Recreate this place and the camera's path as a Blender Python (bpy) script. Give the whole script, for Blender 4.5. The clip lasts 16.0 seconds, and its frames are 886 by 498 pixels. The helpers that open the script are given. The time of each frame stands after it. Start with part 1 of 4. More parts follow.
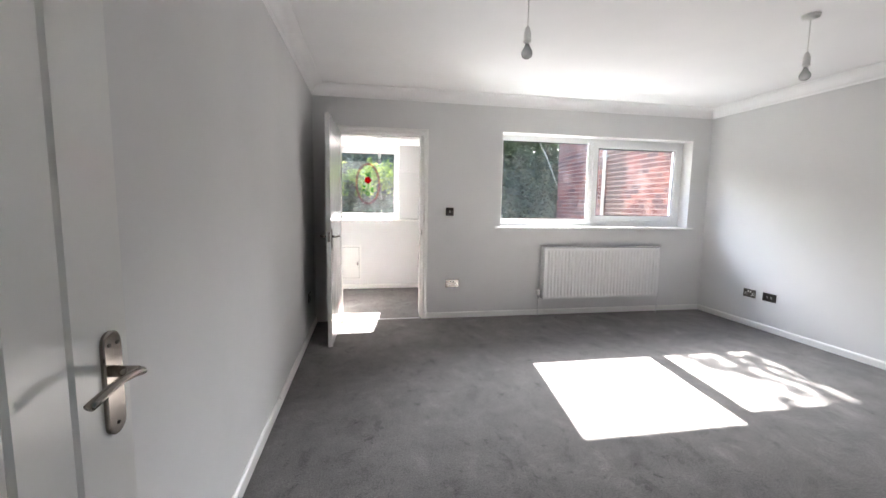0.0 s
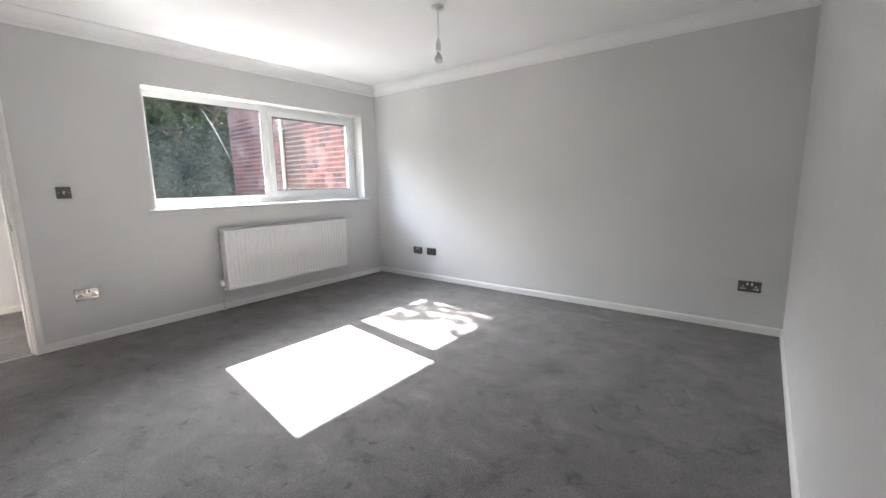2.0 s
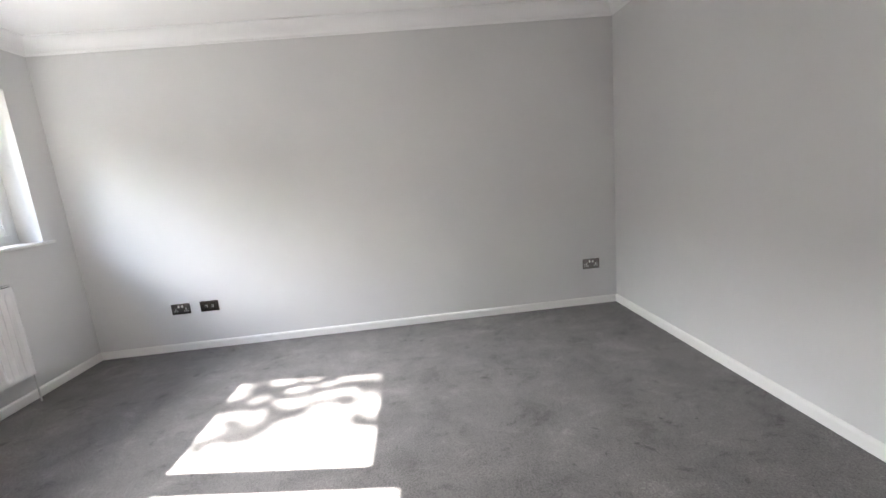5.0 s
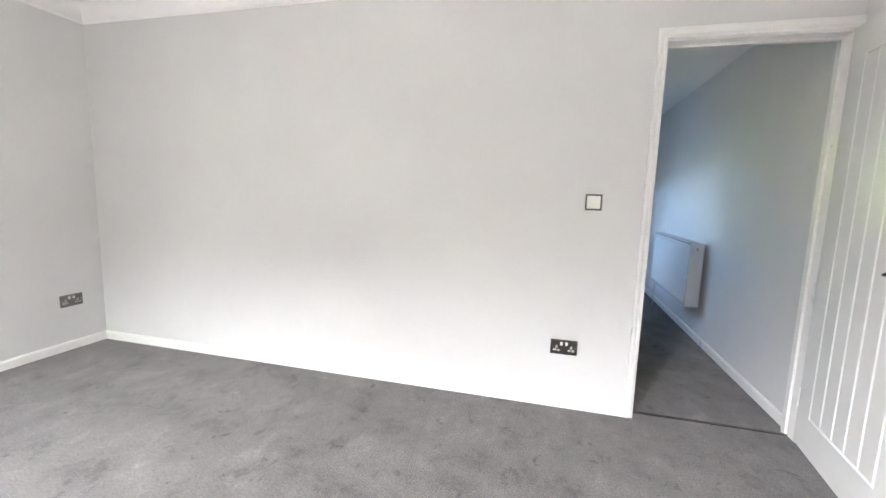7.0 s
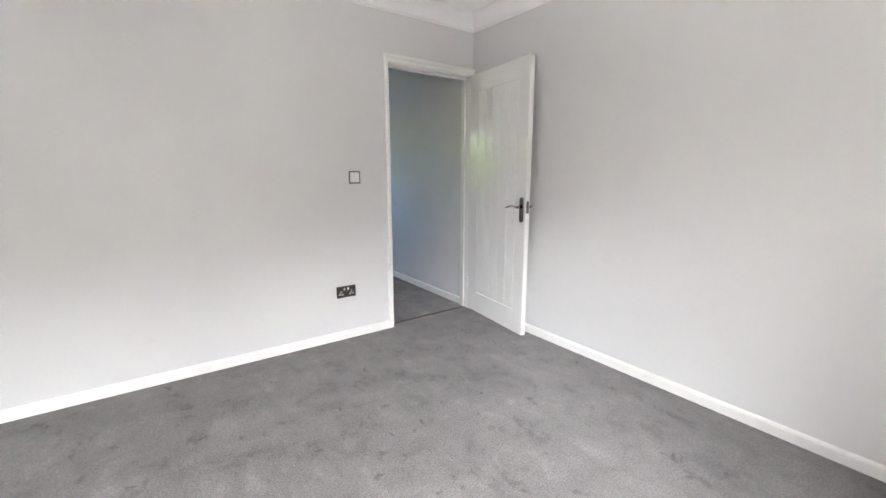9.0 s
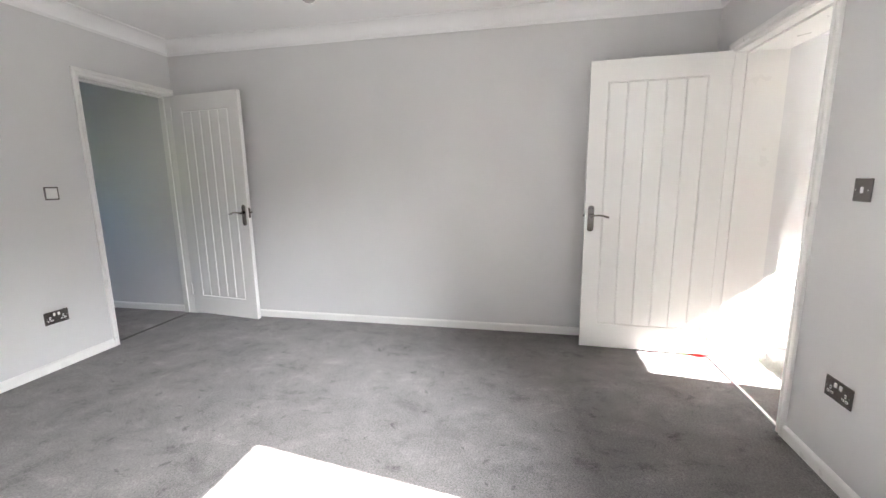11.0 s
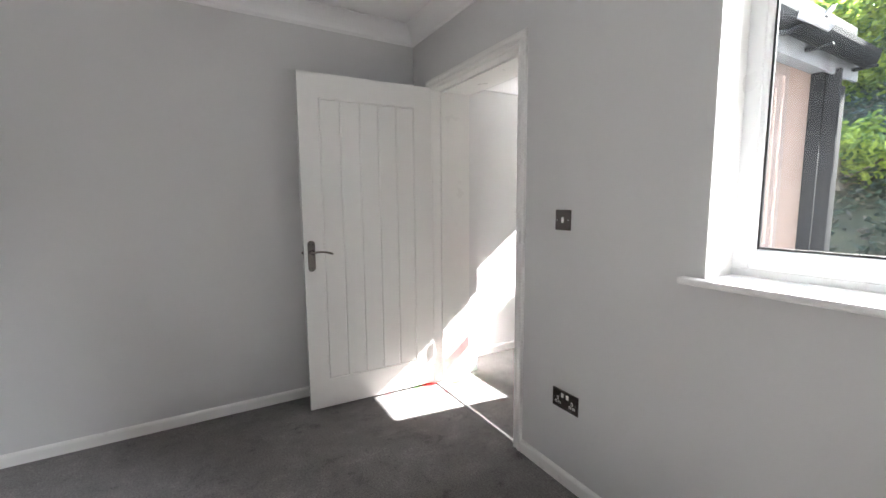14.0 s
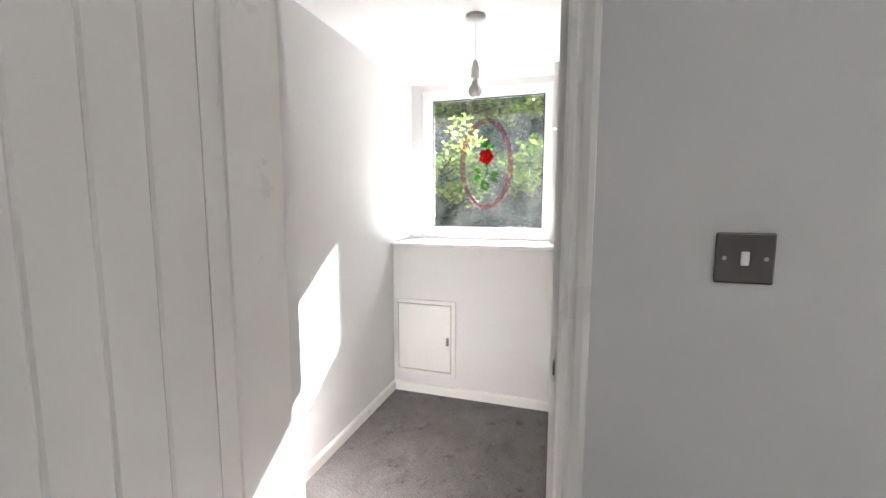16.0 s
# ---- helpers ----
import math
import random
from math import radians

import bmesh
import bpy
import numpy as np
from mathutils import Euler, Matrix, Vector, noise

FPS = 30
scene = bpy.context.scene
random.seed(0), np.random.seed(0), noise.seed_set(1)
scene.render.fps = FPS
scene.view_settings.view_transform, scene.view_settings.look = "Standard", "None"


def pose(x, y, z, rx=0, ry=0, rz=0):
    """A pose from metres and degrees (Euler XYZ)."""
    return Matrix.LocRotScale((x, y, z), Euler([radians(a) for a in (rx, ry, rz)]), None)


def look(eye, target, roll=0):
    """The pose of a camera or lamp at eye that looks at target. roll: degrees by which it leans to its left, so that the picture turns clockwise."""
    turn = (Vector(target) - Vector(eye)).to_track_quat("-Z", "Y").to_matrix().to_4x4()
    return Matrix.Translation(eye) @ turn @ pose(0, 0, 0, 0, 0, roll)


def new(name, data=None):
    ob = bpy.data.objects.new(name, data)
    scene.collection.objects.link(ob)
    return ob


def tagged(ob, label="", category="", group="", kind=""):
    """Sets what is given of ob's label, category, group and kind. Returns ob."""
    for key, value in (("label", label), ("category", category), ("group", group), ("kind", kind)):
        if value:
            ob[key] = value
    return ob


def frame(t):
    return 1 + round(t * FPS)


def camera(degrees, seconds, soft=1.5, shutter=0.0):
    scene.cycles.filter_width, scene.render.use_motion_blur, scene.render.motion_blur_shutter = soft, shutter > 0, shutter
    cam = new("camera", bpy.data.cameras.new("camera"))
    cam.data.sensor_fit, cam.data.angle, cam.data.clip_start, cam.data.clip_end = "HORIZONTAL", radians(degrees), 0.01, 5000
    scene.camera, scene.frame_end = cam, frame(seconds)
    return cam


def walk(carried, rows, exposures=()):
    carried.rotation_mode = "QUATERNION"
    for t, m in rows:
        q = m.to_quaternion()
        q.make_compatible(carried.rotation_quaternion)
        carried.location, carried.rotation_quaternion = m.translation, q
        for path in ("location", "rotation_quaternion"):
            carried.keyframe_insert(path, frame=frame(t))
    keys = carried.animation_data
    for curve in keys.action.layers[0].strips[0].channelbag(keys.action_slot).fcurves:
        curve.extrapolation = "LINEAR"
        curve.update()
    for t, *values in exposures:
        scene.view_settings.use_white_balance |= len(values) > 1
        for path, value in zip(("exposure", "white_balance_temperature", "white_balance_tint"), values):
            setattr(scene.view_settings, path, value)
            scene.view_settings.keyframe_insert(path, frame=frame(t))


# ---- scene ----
cam = camera(94.5, 16.0)
PATH = [
    (0, (0.548, -0.052, 1.254), (0.905, 1.904, 1.035), 0.9),
    (0.5, (0.601, 0.096, 1.234), (1.301, 1.947, 0.951), -0.2),
    (1, (0.653, 0.152, 1.228), (1.733, 1.803, 0.9), 0.1),
    (1.5, (0.694, 0.167, 1.206), (2.047, 1.604, 0.884), -0.7),
    (2, (0.722, 0.188, 1.191), (2.276, 1.407, 0.872), -1.1),
    (2.5, (0.773, 0.295, 1.184), (2.467, 1.328, 0.93), 1.7),
    (3, (0.909, 0.554, 1.164), (2.611, 1.561, 0.869), 0.1),
    (3.2, (0.955, 0.684, 1.166), (2.654, 1.7, 0.884), 0.3),
    (5.3, (1.293, 1.843, 1.217), (3.206, 1.373, 0.868), -2.9),
    (5.5, (1.312, 1.937, 1.204), (3.156, 1.234, 0.879), -0.6),
    (6, (1.364, 2.018, 1.21), (2.911, 0.787, 0.906), 0.2),
    (6.5, (1.36, 2.301, 1.234), (2.315, 0.569, 0.937), -0.7),
    (7, (1.298, 2.333, 1.183), (1.791, 0.412, 0.925), 1.8),
    (7.5, (1.443, 2.402, 1.199), (1.499, 0.424, 0.909), -0.3),
    (8, (1.701, 2.495, 1.226), (1.261, 0.555, 1.013), -1.3),
    (8.5, (1.982, 2.603, 1.227), (1.182, 0.788, 0.971), -0.3),
    (9, (2.27, 2.746, 1.212), (1.127, 1.147, 0.841), -0.0),
    (9.5, (2.547, 2.897, 1.19), (0.988, 1.715, 0.777), 0.2),
    (10, (2.831, 3.029, 1.165), (1.053, 2.177, 0.825), 1.3),
    (10.2, (2.898, 3.098, 1.194), (1.079, 2.338, 0.861), 0.6),
    (12.3, (3.605, 3.027, 1.254), (1.633, 3.132, 0.942), 0.3),
    (12.5, (3.575, 3.0, 1.249), (1.605, 3.173, 0.952), 0.3),
    (13, (3.403, 2.931, 1.268), (1.47, 3.36, 0.985), -0.3),
    (13.5, (3.053, 2.965, 1.238), (1.19, 3.647, 0.985), -1.0),
    (14, (2.653, 2.997, 1.252), (0.935, 3.995, 1.023), -0.4),
    (14.5, (2.244, 3.049, 1.273), (0.752, 4.362, 1.052), 0.6),
    (15, (1.816, 3.242, 1.259), (0.519, 4.748, 1.034), 0.4),
    (15.5, (1.424, 3.33, 1.269), (0.46, 5.07, 1.064), 0.4),
    (16, (1.135, 3.508, 1.261), (0.537, 5.404, 1.044), 0.1),
]
EXPOSURES = [(0.0, 4.67, 6450, 12), (1.5, 4.65, 6450, 11.5), (3.0, 4.71, 6420, 11.5), (5.5, 4.90, 6550, 12), (6.5, 5.64, 6560, 12), (7.0, 5.92, 6560, 12), (8.0, 5.64, 6560, 12),
             (9.0, 5.54, 6540, 12), (10.2, 5.44, 6540, 12), (12.5, 4.62, 6380, 11.5), (14.0, 4.37, 6360, 11), (16.0, 4.32, 6360, 11)]
walk(cam, [(t, look(eye, target, roll)) for t, eye, target, roll in PATH], EXPOSURES)

# ---- world and sun ----
TO_SUN = Vector((0.186, 1.34, 1.0)).normalized()
world = bpy.data.worlds.new("world")
scene.world = world
world.use_nodes = True
wn = world.node_tree.nodes
sky = wn.new("ShaderNodeTexSky")
sky.sky_type = "NISHITA"
sky.sun_disc = False
sky.sun_elevation = math.asin(TO_SUN.z)
sky.sun_rotation = math.atan2(TO_SUN.x, TO_SUN.y)
world.node_tree.links.new(sky.outputs[0], wn["Background"].inputs[0])
wn["Background"].inputs[1].default_value = 0.085
sun_data = bpy.data.lights.new("sun", "SUN")
sun_data.energy = 5.0
sun_data.angle = radians(0.5)
sun_data.color = (1.0, 0.97, 0.92)
sun_ob = new("sun", sun_data)
sun_ob.matrix_world = look(TO_SUN * 30, (0, 0, 0))



def fill_lamp(name, at, size, power, colour=(0.93, 0.96, 1.0), spread=85):
    """An added, unseen soft lamp outside an opening, in place of sky and ground light."""
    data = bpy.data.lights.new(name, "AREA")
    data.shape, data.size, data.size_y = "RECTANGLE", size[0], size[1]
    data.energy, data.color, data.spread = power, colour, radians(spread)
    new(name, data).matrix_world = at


# Added fill, kept above or below what the windows show.
fill_lamp("fill_above", look((3.95, 6.7, 3.0), (2.95, 4.45, 1.60)), (1.2, 1.1), 6.4, spread=80)
fill_lamp("fill_west", look((2.4, 7.0, 3.3), (3.3, 4.45, 1.50)), (1.8, 1.4), 4.0, spread=110)
fill_lamp("fill_below", look((3.8, 6.5, 0.42), (2.90, 4.45, 1.20)), (1.3, 0.5), 1.3, (0.97, 0.97, 0.96), 100)
fill_lamp("fill_porch", look((0.56, 7.0, 0.52), (0.56, 6.0, 0.75)), (0.8, 0.6), 1.5, (0.98, 0.98, 0.98), 120)
fill_lamp("fill_porch_above", look((0.56, 7.3, 2.75), (0.56, 6.2, 1.50)), (0.9, 0.6), 1.15, (0.98, 0.98, 0.98), 90)

# ---- sizes ----
W, L = 4.585, 4.31          # the room inside: x 0..W, y 0..L
WALL_H = 2.55
COVE_Z, CEIL_Z = 2.305, 2.41
PORCH_N, PORCH_E, PORCH_CEIL = 5.99, 1.38, 2.10
SILL_Z = 1.013


# ---- materials ----
def material(name, colour, rough=0.6, metal=0.0, **more):
    """A principled material; returns it with its nodes, links and shader."""
    m = bpy.data.materials.new(name)
    m.use_nodes = True
    n, l = m.node_tree.nodes, m.node_tree.links
    b = n["Principled BSDF"]
    b.inputs["Base Color"].default_value = (*colour, 1)
    b.inputs["Roughness"].default_value = rough
    b.inputs["Metallic"].default_value = metal
    for key, value in more.items():
        b.inputs[key.replace("_", " ")].default_value = value
    return m, n, l, b


def noise_node(n, l, scale, detail=4.0, rough=0.5, stretch=(1, 1, 1), space="Object"):
    tc = n.new("ShaderNodeTexCoord")
    mp = n.new("ShaderNodeMapping")
    mp.inputs["Scale"].default_value = stretch
    t = n.new("ShaderNodeTexNoise")
    t.inputs["Scale"].default_value = scale
    t.inputs["Detail"].default_value = detail
    t.inputs["Roughness"].default_value = rough
    l.new(tc.outputs[space], mp.inputs[0])
    l.new(mp.outputs[0], t.inputs["Vector"])
    return t


def ramp(n, l, source, stops):
    r = n.new("ShaderNodeValToRGB")
    e = r.color_ramp.elements
    e[0].position, e[0].color = stops[0][0], (*stops[0][1], 1)
    e[1].position, e[1].color = stops[-1][0], (*stops[-1][1], 1)
    for p, c in stops[1:-1]:
        e.new(p).color = (*c, 1)
    l.new(source, r.inputs[0])
    return r


def bump(n, l, b, source, strength, distance):
    u = n.new("ShaderNodeBump")
    u.inputs["Strength"].default_value = strength
    u.inputs["Distance"].default_value = distance
    l.new(source, u.inputs["Height"])
    l.new(u.outputs[0], b.inputs["Normal"])
    return u


def painted(name, colour, rough, grain=0.25, spread=0.03):
    """Paint: a little uneven in colour and gloss, with a fine roller grain."""
    m, n, l, b = material(name, colour, rough)
    big = noise_node(n, l, 1.3, 3)
    lo = tuple(c * (1 - spread) for c in colour)
    hi = tuple(min(1, c * (1 + spread)) for c in colour)
    l.new(ramp(n, l, big.outputs[0], [(0.3, lo), (0.7, hi)]).outputs[0], b.inputs["Base Color"])
    fine = noise_node(n, l, 260, 3)
    bump(n, l, b, fine.outputs[0], grain, 0.0006)
    mid = noise_node(n, l, 9, 3)
    l.new(ramp(n, l, mid.outputs[0], [(0.3, (rough * 0.9,) * 3), (0.7, (min(1, rough * 1.1),) * 3)]).outputs[0], b.inputs["Roughness"])
    return m


WALL_PAINT = painted("grey_wall_paint", (0.690, 0.688, 0.685), 0.75, 0.3)
PORCH_PAINT = painted("porch_wall_paint", (0.74, 0.74, 0.74), 0.75, 0.3)
CEIL_PAINT = painted("ceiling_paint", (0.88, 0.88, 0.88), 0.85, 0.25)
TRIM_PAINT = painted("white_gloss_trim", (0.84, 0.835, 0.815), 0.30, 0.08)
DOOR_PAINT = painted("white_door_paint", (0.83, 0.825, 0.805), 0.16, 0.06)
UPVC = painted("white_upvc", (0.82, 0.83, 0.83), 0.3, 0.03, 0.01)
ENAMEL, *_ = material("radiator_enamel", (0.80, 0.80, 0.80), 0.09)
PLASTIC, *_ = material("white_plastic", (0.78, 0.78, 0.76), 0.35)
PIPE_GREY, *_ = material("grey_plastic", (0.36, 0.34, 0.32), 0.45)
# Near black for small fittings and slots, and for shade put into gaps.
DARK, *_ = material("dark_fitting_and_gap_shade", (0.03, 0.03, 0.03), 0.7)
RUBBER, *_ = material("black_gasket", (0.02, 0.02, 0.022), 0.5)
CHROME, *_ = material("chrome", (0.8, 0.8, 0.8), 0.12, 1.0)


def brushed(name, colour, rough):
    m, n, l, b = material(name, colour, rough, 1.0)
    g = noise_node(n, l, 60, 4, 0.6, (1, 1, 40))
    l.new(ramp(n, l, g.outputs[0], [(0.2, (rough * 0.75,) * 3), (0.8, (rough * 1.3,) * 3)]).outputs[0], b.inputs["Roughness"])
    bump(n, l, b, g.outputs[0], 0.06, 0.0003)
    return m


NICKEL = brushed("brushed_nickel", (0.30, 0.27, 0.245), 0.14)
PLATE = brushed("pewter_plate", (0.20, 0.185, 0.175), 0.19)
CARPET_BAR = brushed("worn_carpet_bar", (0.42, 0.42, 0.42), 0.48)


def carpet_material():
    m, n, l, b = material("grey_carpet", (0.14, 0.135, 0.135), 0.97)
    b.inputs["Diffuse Roughness"].default_value = 0.5
    b.inputs["Sheen Weight"].default_value = 0.12
    b.inputs["Sheen Roughness"].default_value = 0.6
    swirl = noise_node(n, l, 3.4, 9, 0.74)
    swirl.inputs["Distortion"].default_value = 0.35
    marks = ramp(n, l, swirl.outputs[0], [(0.36, (0.68,) * 3), (0.45, (0.92,) * 3), (0.55, (1.04,) * 3), (0.65, (1.28,) * 3)])
    scuff = noise_node(n, l, 7.0, 9, 0.74, (1.0, 0.55, 1))
    scuff.inputs["Distortion"].default_value = 0.2
    scuffs = ramp(n, l, scuff.outputs[0], [(0.36, (0.62,) * 3), (0.43, (0.93,) * 3), (0.56, (1.0,) * 3), (0.65, (1.25,) * 3)])
    tuft = noise_node(n, l, 120, 5, 0.8)
    tufts = ramp(n, l, tuft.outputs[0], [(0.38, (0.62,) * 3), (0.62, (1.40,) * 3)])
    base = n.new("ShaderNodeRGB")
    base.outputs[0].default_value = (0.146, 0.137, 0.132, 1)
    last = base.outputs[0]
    spot = noise_node(n, l, 12, 4, 0.6)
    spot.inputs["Distortion"].default_value = 0.5
    spots = ramp(n, l, spot.outputs[0], [(0.30, (0.5,) * 3), (0.37, (1.0,) * 3)])
    for s in (marks, scuffs, tufts, spots):
        x = n.new("ShaderNodeMix")
        x.data_type, x.blend_type = "RGBA", "MULTIPLY"
        x.inputs[0].default_value = 1.0
        l.new(last, x.inputs[6])
        l.new(s.outputs[0], x.inputs[7])
        last = x.outputs[2]
    l.new(last, b.inputs["Base Color"])
    bump(n, l, b, tuft.outputs[0], 0.7, 0.006)
    return m


CARPET = carpet_material()


def glass_material(name, tint=(1, 1, 1), rough=0.0, wavy=0.0, haze=0.0):
    """A thin pane: clear straight through, with a mirror that grows towards grazing. haze: milky film on it."""
    m = bpy.data.materials.new(name)
    m.use_nodes = True
    n, l = m.node_tree.nodes, m.node_tree.links
    n.clear()
    out = n.new("ShaderNodeOutputMaterial")
    clear = n.new("ShaderNodeBsdfTransparent")
    clear.inputs[0].default_value = (*tint, 1)
    gloss = n.new("ShaderNodeBsdfGlossy")
    gloss.inputs["Roughness"].default_value = rough
    facing = n.new("ShaderNodeLayerWeight")
    facing.inputs[0].default_value = 0.5
    power = n.new("ShaderNodeMath")
    power.operation = "POWER"
    power.inputs[1].default_value = 5.0
    l.new(facing.outputs["Facing"], power.inputs[0])
    scale = n.new("ShaderNodeMath")
    scale.operation = "MULTIPLY_ADD"
    scale.inputs[1].default_value = 0.9
    scale.inputs[2].default_value = 0.04
    l.new(power.outputs[0], scale.inputs[0])
    mix = n.new("ShaderNodeMixShader")
    l.new(scale.outputs[0], mix.inputs[0])
    first = clear.outputs[0]
    if haze:
        film = n.new("ShaderNodeBsdfTranslucent")
        film.inputs[0].default_value = (0.9, 0.92, 0.92, 1)
        smear = noise_node(n, l, 3.0, 5, 0.6, (1, 1, 0.35))
        amount = ramp(n, l, smear.outputs[0], [(0.4, (0.0,) * 3), (0.75, (haze,) * 3)])
        hm = n.new("ShaderNodeMixShader")
        l.new(amount.outputs[0], hm.inputs[0])
        l.new(clear.outputs[0], hm.inputs[1])
        l.new(film.outputs[0], hm.inputs[2])
        first = hm.outputs[0]
    l.new(first, mix.inputs[1])
    l.new(gloss.outputs[0], mix.inputs[2])
    if wavy:
        w = noise_node(n, l, 30, 2)
        u = n.new("ShaderNodeBump")
        u.inputs["Strength"].default_value = wavy
        u.inputs["Distance"].default_value = 0.004
        l.new(w.outputs[0], u.inputs["Height"])
        l.new(u.outputs[0], gloss.inputs["Normal"])
    l.new(mix.outputs[0], out.inputs[0])
    return m


GLASS = glass_material("window_glass", (0.96, 0.98, 0.97), haze=0.0018)
PORCH_GLASS = glass_material("textured_glass", (0.96, 0.98, 0.97), 0.05, 0.3, haze=0.010)
PINK_GLASS = glass_material("pink_glass", (0.96, 0.68, 0.72), 0.1, 0.2)
RED_GLASS = glass_material("red_glass", (0.97, 0.08, 0.10), 0.1, 0.2)
GREEN_GLASS = glass_material("green_glass", (0.50, 0.84, 0.42), 0.1, 0.2)
MAUVE_FILM, *_ = material("mauve_glass_piece", (0.30, 0.16, 0.26), 0.15)
RED_FILM, *_ = material("red_glass_piece", (0.17, 0.010, 0.022), 0.15)
GREEN_FILM, *_ = material("green_glass_piece", (0.028, 0.075, 0.045), 0.15)
LEAD, *_ = material("lead_came", (0.12, 0.12, 0.13), 0.5, 0.6)


def frosted_material():
    m, n, l, b = material("obscured_glass", (0.50, 0.60, 0.56), 0.12, 0.0, Transmission_Weight=0.35)
    w = noise_node(n, l, 45, 3)
    bump(n, l, b, w.outputs[0], 0.6, 0.006)
    big = noise_node(n, l, 2.2, 3)
    l.new(ramp(n, l, big.outputs[0], [(0.35, (0.21, 0.24, 0.20)), (0.65, (0.31, 0.34, 0.325))]).outputs[0], b.inputs["Base Color"])
    return m


FROSTED = frosted_material()


def leaf_material(name, low, high):
    m, n, l, b = material(name, low, 0.45)
    g = n.new("ShaderNodeNewGeometry")
    l.new(ramp(n, l, g.outputs["Random Per Island"], [(0.0, low), (1.0, high)]).outputs[0], b.inputs["Base Color"])
    t = n.new("ShaderNodeBsdfTranslucent")
    l.new(ramp(n, l, g.outputs["Random Per Island"], [(0.0, tuple(1.6 * c for c in low)), (1.0, tuple(min(1, 2.0 * c) for c in high))]).outputs[0], t.inputs[0])
    mix = n.new("ShaderNodeMixShader")
    mix.inputs[0].default_value = 0.35
    l.new(b.outputs[0], mix.inputs[1])
    l.new(t.outputs[0], mix.inputs[2])
    l.new(mix.outputs[0], n["Material Output"].inputs[0])
    return m


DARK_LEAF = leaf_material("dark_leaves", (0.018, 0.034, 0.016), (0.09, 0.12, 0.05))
BRIGHT_LEAF = leaf_material("bright_leaves", (0.05, 0.10, 0.02), (0.33, 0.38, 0.06))
IVY_LEAF = leaf_material("ivy_leaves", (0.014, 0.024, 0.018), (0.065, 0.085, 0.055))
STRAW_LEAF = leaf_material("straw_weeds", (0.10, 0.12, 0.03), (0.34, 0.33, 0.12))
DRY_LEAF = leaf_material("dry_litter", (0.045, 0.036, 0.026), (0.17, 0.14, 0.10))


def mottled(name, stops, scale, rough, strength=0.4, distance=0.02, stretch=(1, 1, 1)):
    m, n, l, b = material(name, stops[0][1], rough)
    t = noise_node(n, l, scale, 8, 0.6, stretch)
    l.new(ramp(n, l, t.outputs[0], stops).outputs[0], b.inputs["Base Color"])
    bump(n, l, b, t.outputs[0], strength, distance)
    return m


SOIL = mottled("bank_soil", [(0.3, (0.03, 0.028, 0.018)), (0.5, (0.06, 0.06, 0.03)), (0.7, (0.10, 0.085, 0.06))], 3.0, 0.95)
BARK = mottled("bark", [(0.3, (0.05, 0.04, 0.03)), (0.7, (0.16, 0.13, 0.10))], 12.0, 0.9, 0.6, 0.01, (1, 1, 0.2))
PALE_BARK = mottled("pale_bark", [(0.3, (0.30, 0.28, 0.24)), (0.7, (0.50, 0.47, 0.42))], 12.0, 0.8, 0.5, 0.01, (1, 1, 0.2))
STEP_WOOD = mottled("old_step_timber", [(0.3, (0.045, 0.033, 0.032)), (0.7, (0.11, 0.085, 0.08))], 9.0, 0.85, 0.5, 0.005, (0.2, 1, 1))
NOSING = mottled("pale_nosing", [(0.3, (0.45, 0.44, 0.42)), (0.7, (0.62, 0.60, 0.57))], 14.0, 0.7, 0.3, 0.003)
BOUNCE_CONCRETE = mottled("pale_concrete", [(0.3, (0.36, 0.35, 0.32)), (0.7, (0.46, 0.45, 0.42))], 5.0, 0.9, 0.3, 0.004)
RENDER_COAT = mottled("cream_render", [(0.3, (0.31, 0.23, 0.20)), (0.7, (0.36, 0.27, 0.235))], 6.0, 0.8, 0.2, 0.003)
DOOR_UPVC = mottled("cream_upvc", [(0.3, (0.24, 0.192, 0.18)), (0.7, (0.27, 0.215, 0.20))], 3.0, 0.3, 0.02, 0.001)
BLACK_WOOD = mottled("black_stained_board", [(0.3, (0.006, 0.0065, 0.008)), (0.7, (0.016, 0.017, 0.020))], 10.0, 0.75, 0.4, 0.004, (1, 1, 0.15))
BLACK_WOOD.node_tree.nodes["Principled BSDF"].inputs["Specular IOR Level"].default_value = 0.15
BLACK_PLASTIC, *_ = material("black_gutter_plastic", (0.010, 0.011, 0.013), 0.6, Specular_IOR_Level=0.25)
FASCIA_PAINT = mottled("weathered_fascia_paint", [(0.3, (0.16, 0.165, 0.18)), (0.7, (0.30, 0.31, 0.33))], 7.0, 0.6, 0.3, 0.003)
MORTAR = mottled("mortar", [(0.3, (0.25, 0.19, 0.17)), (0.7, (0.37, 0.30, 0.27))], 20.0, 0.95, 0.5, 0.004)


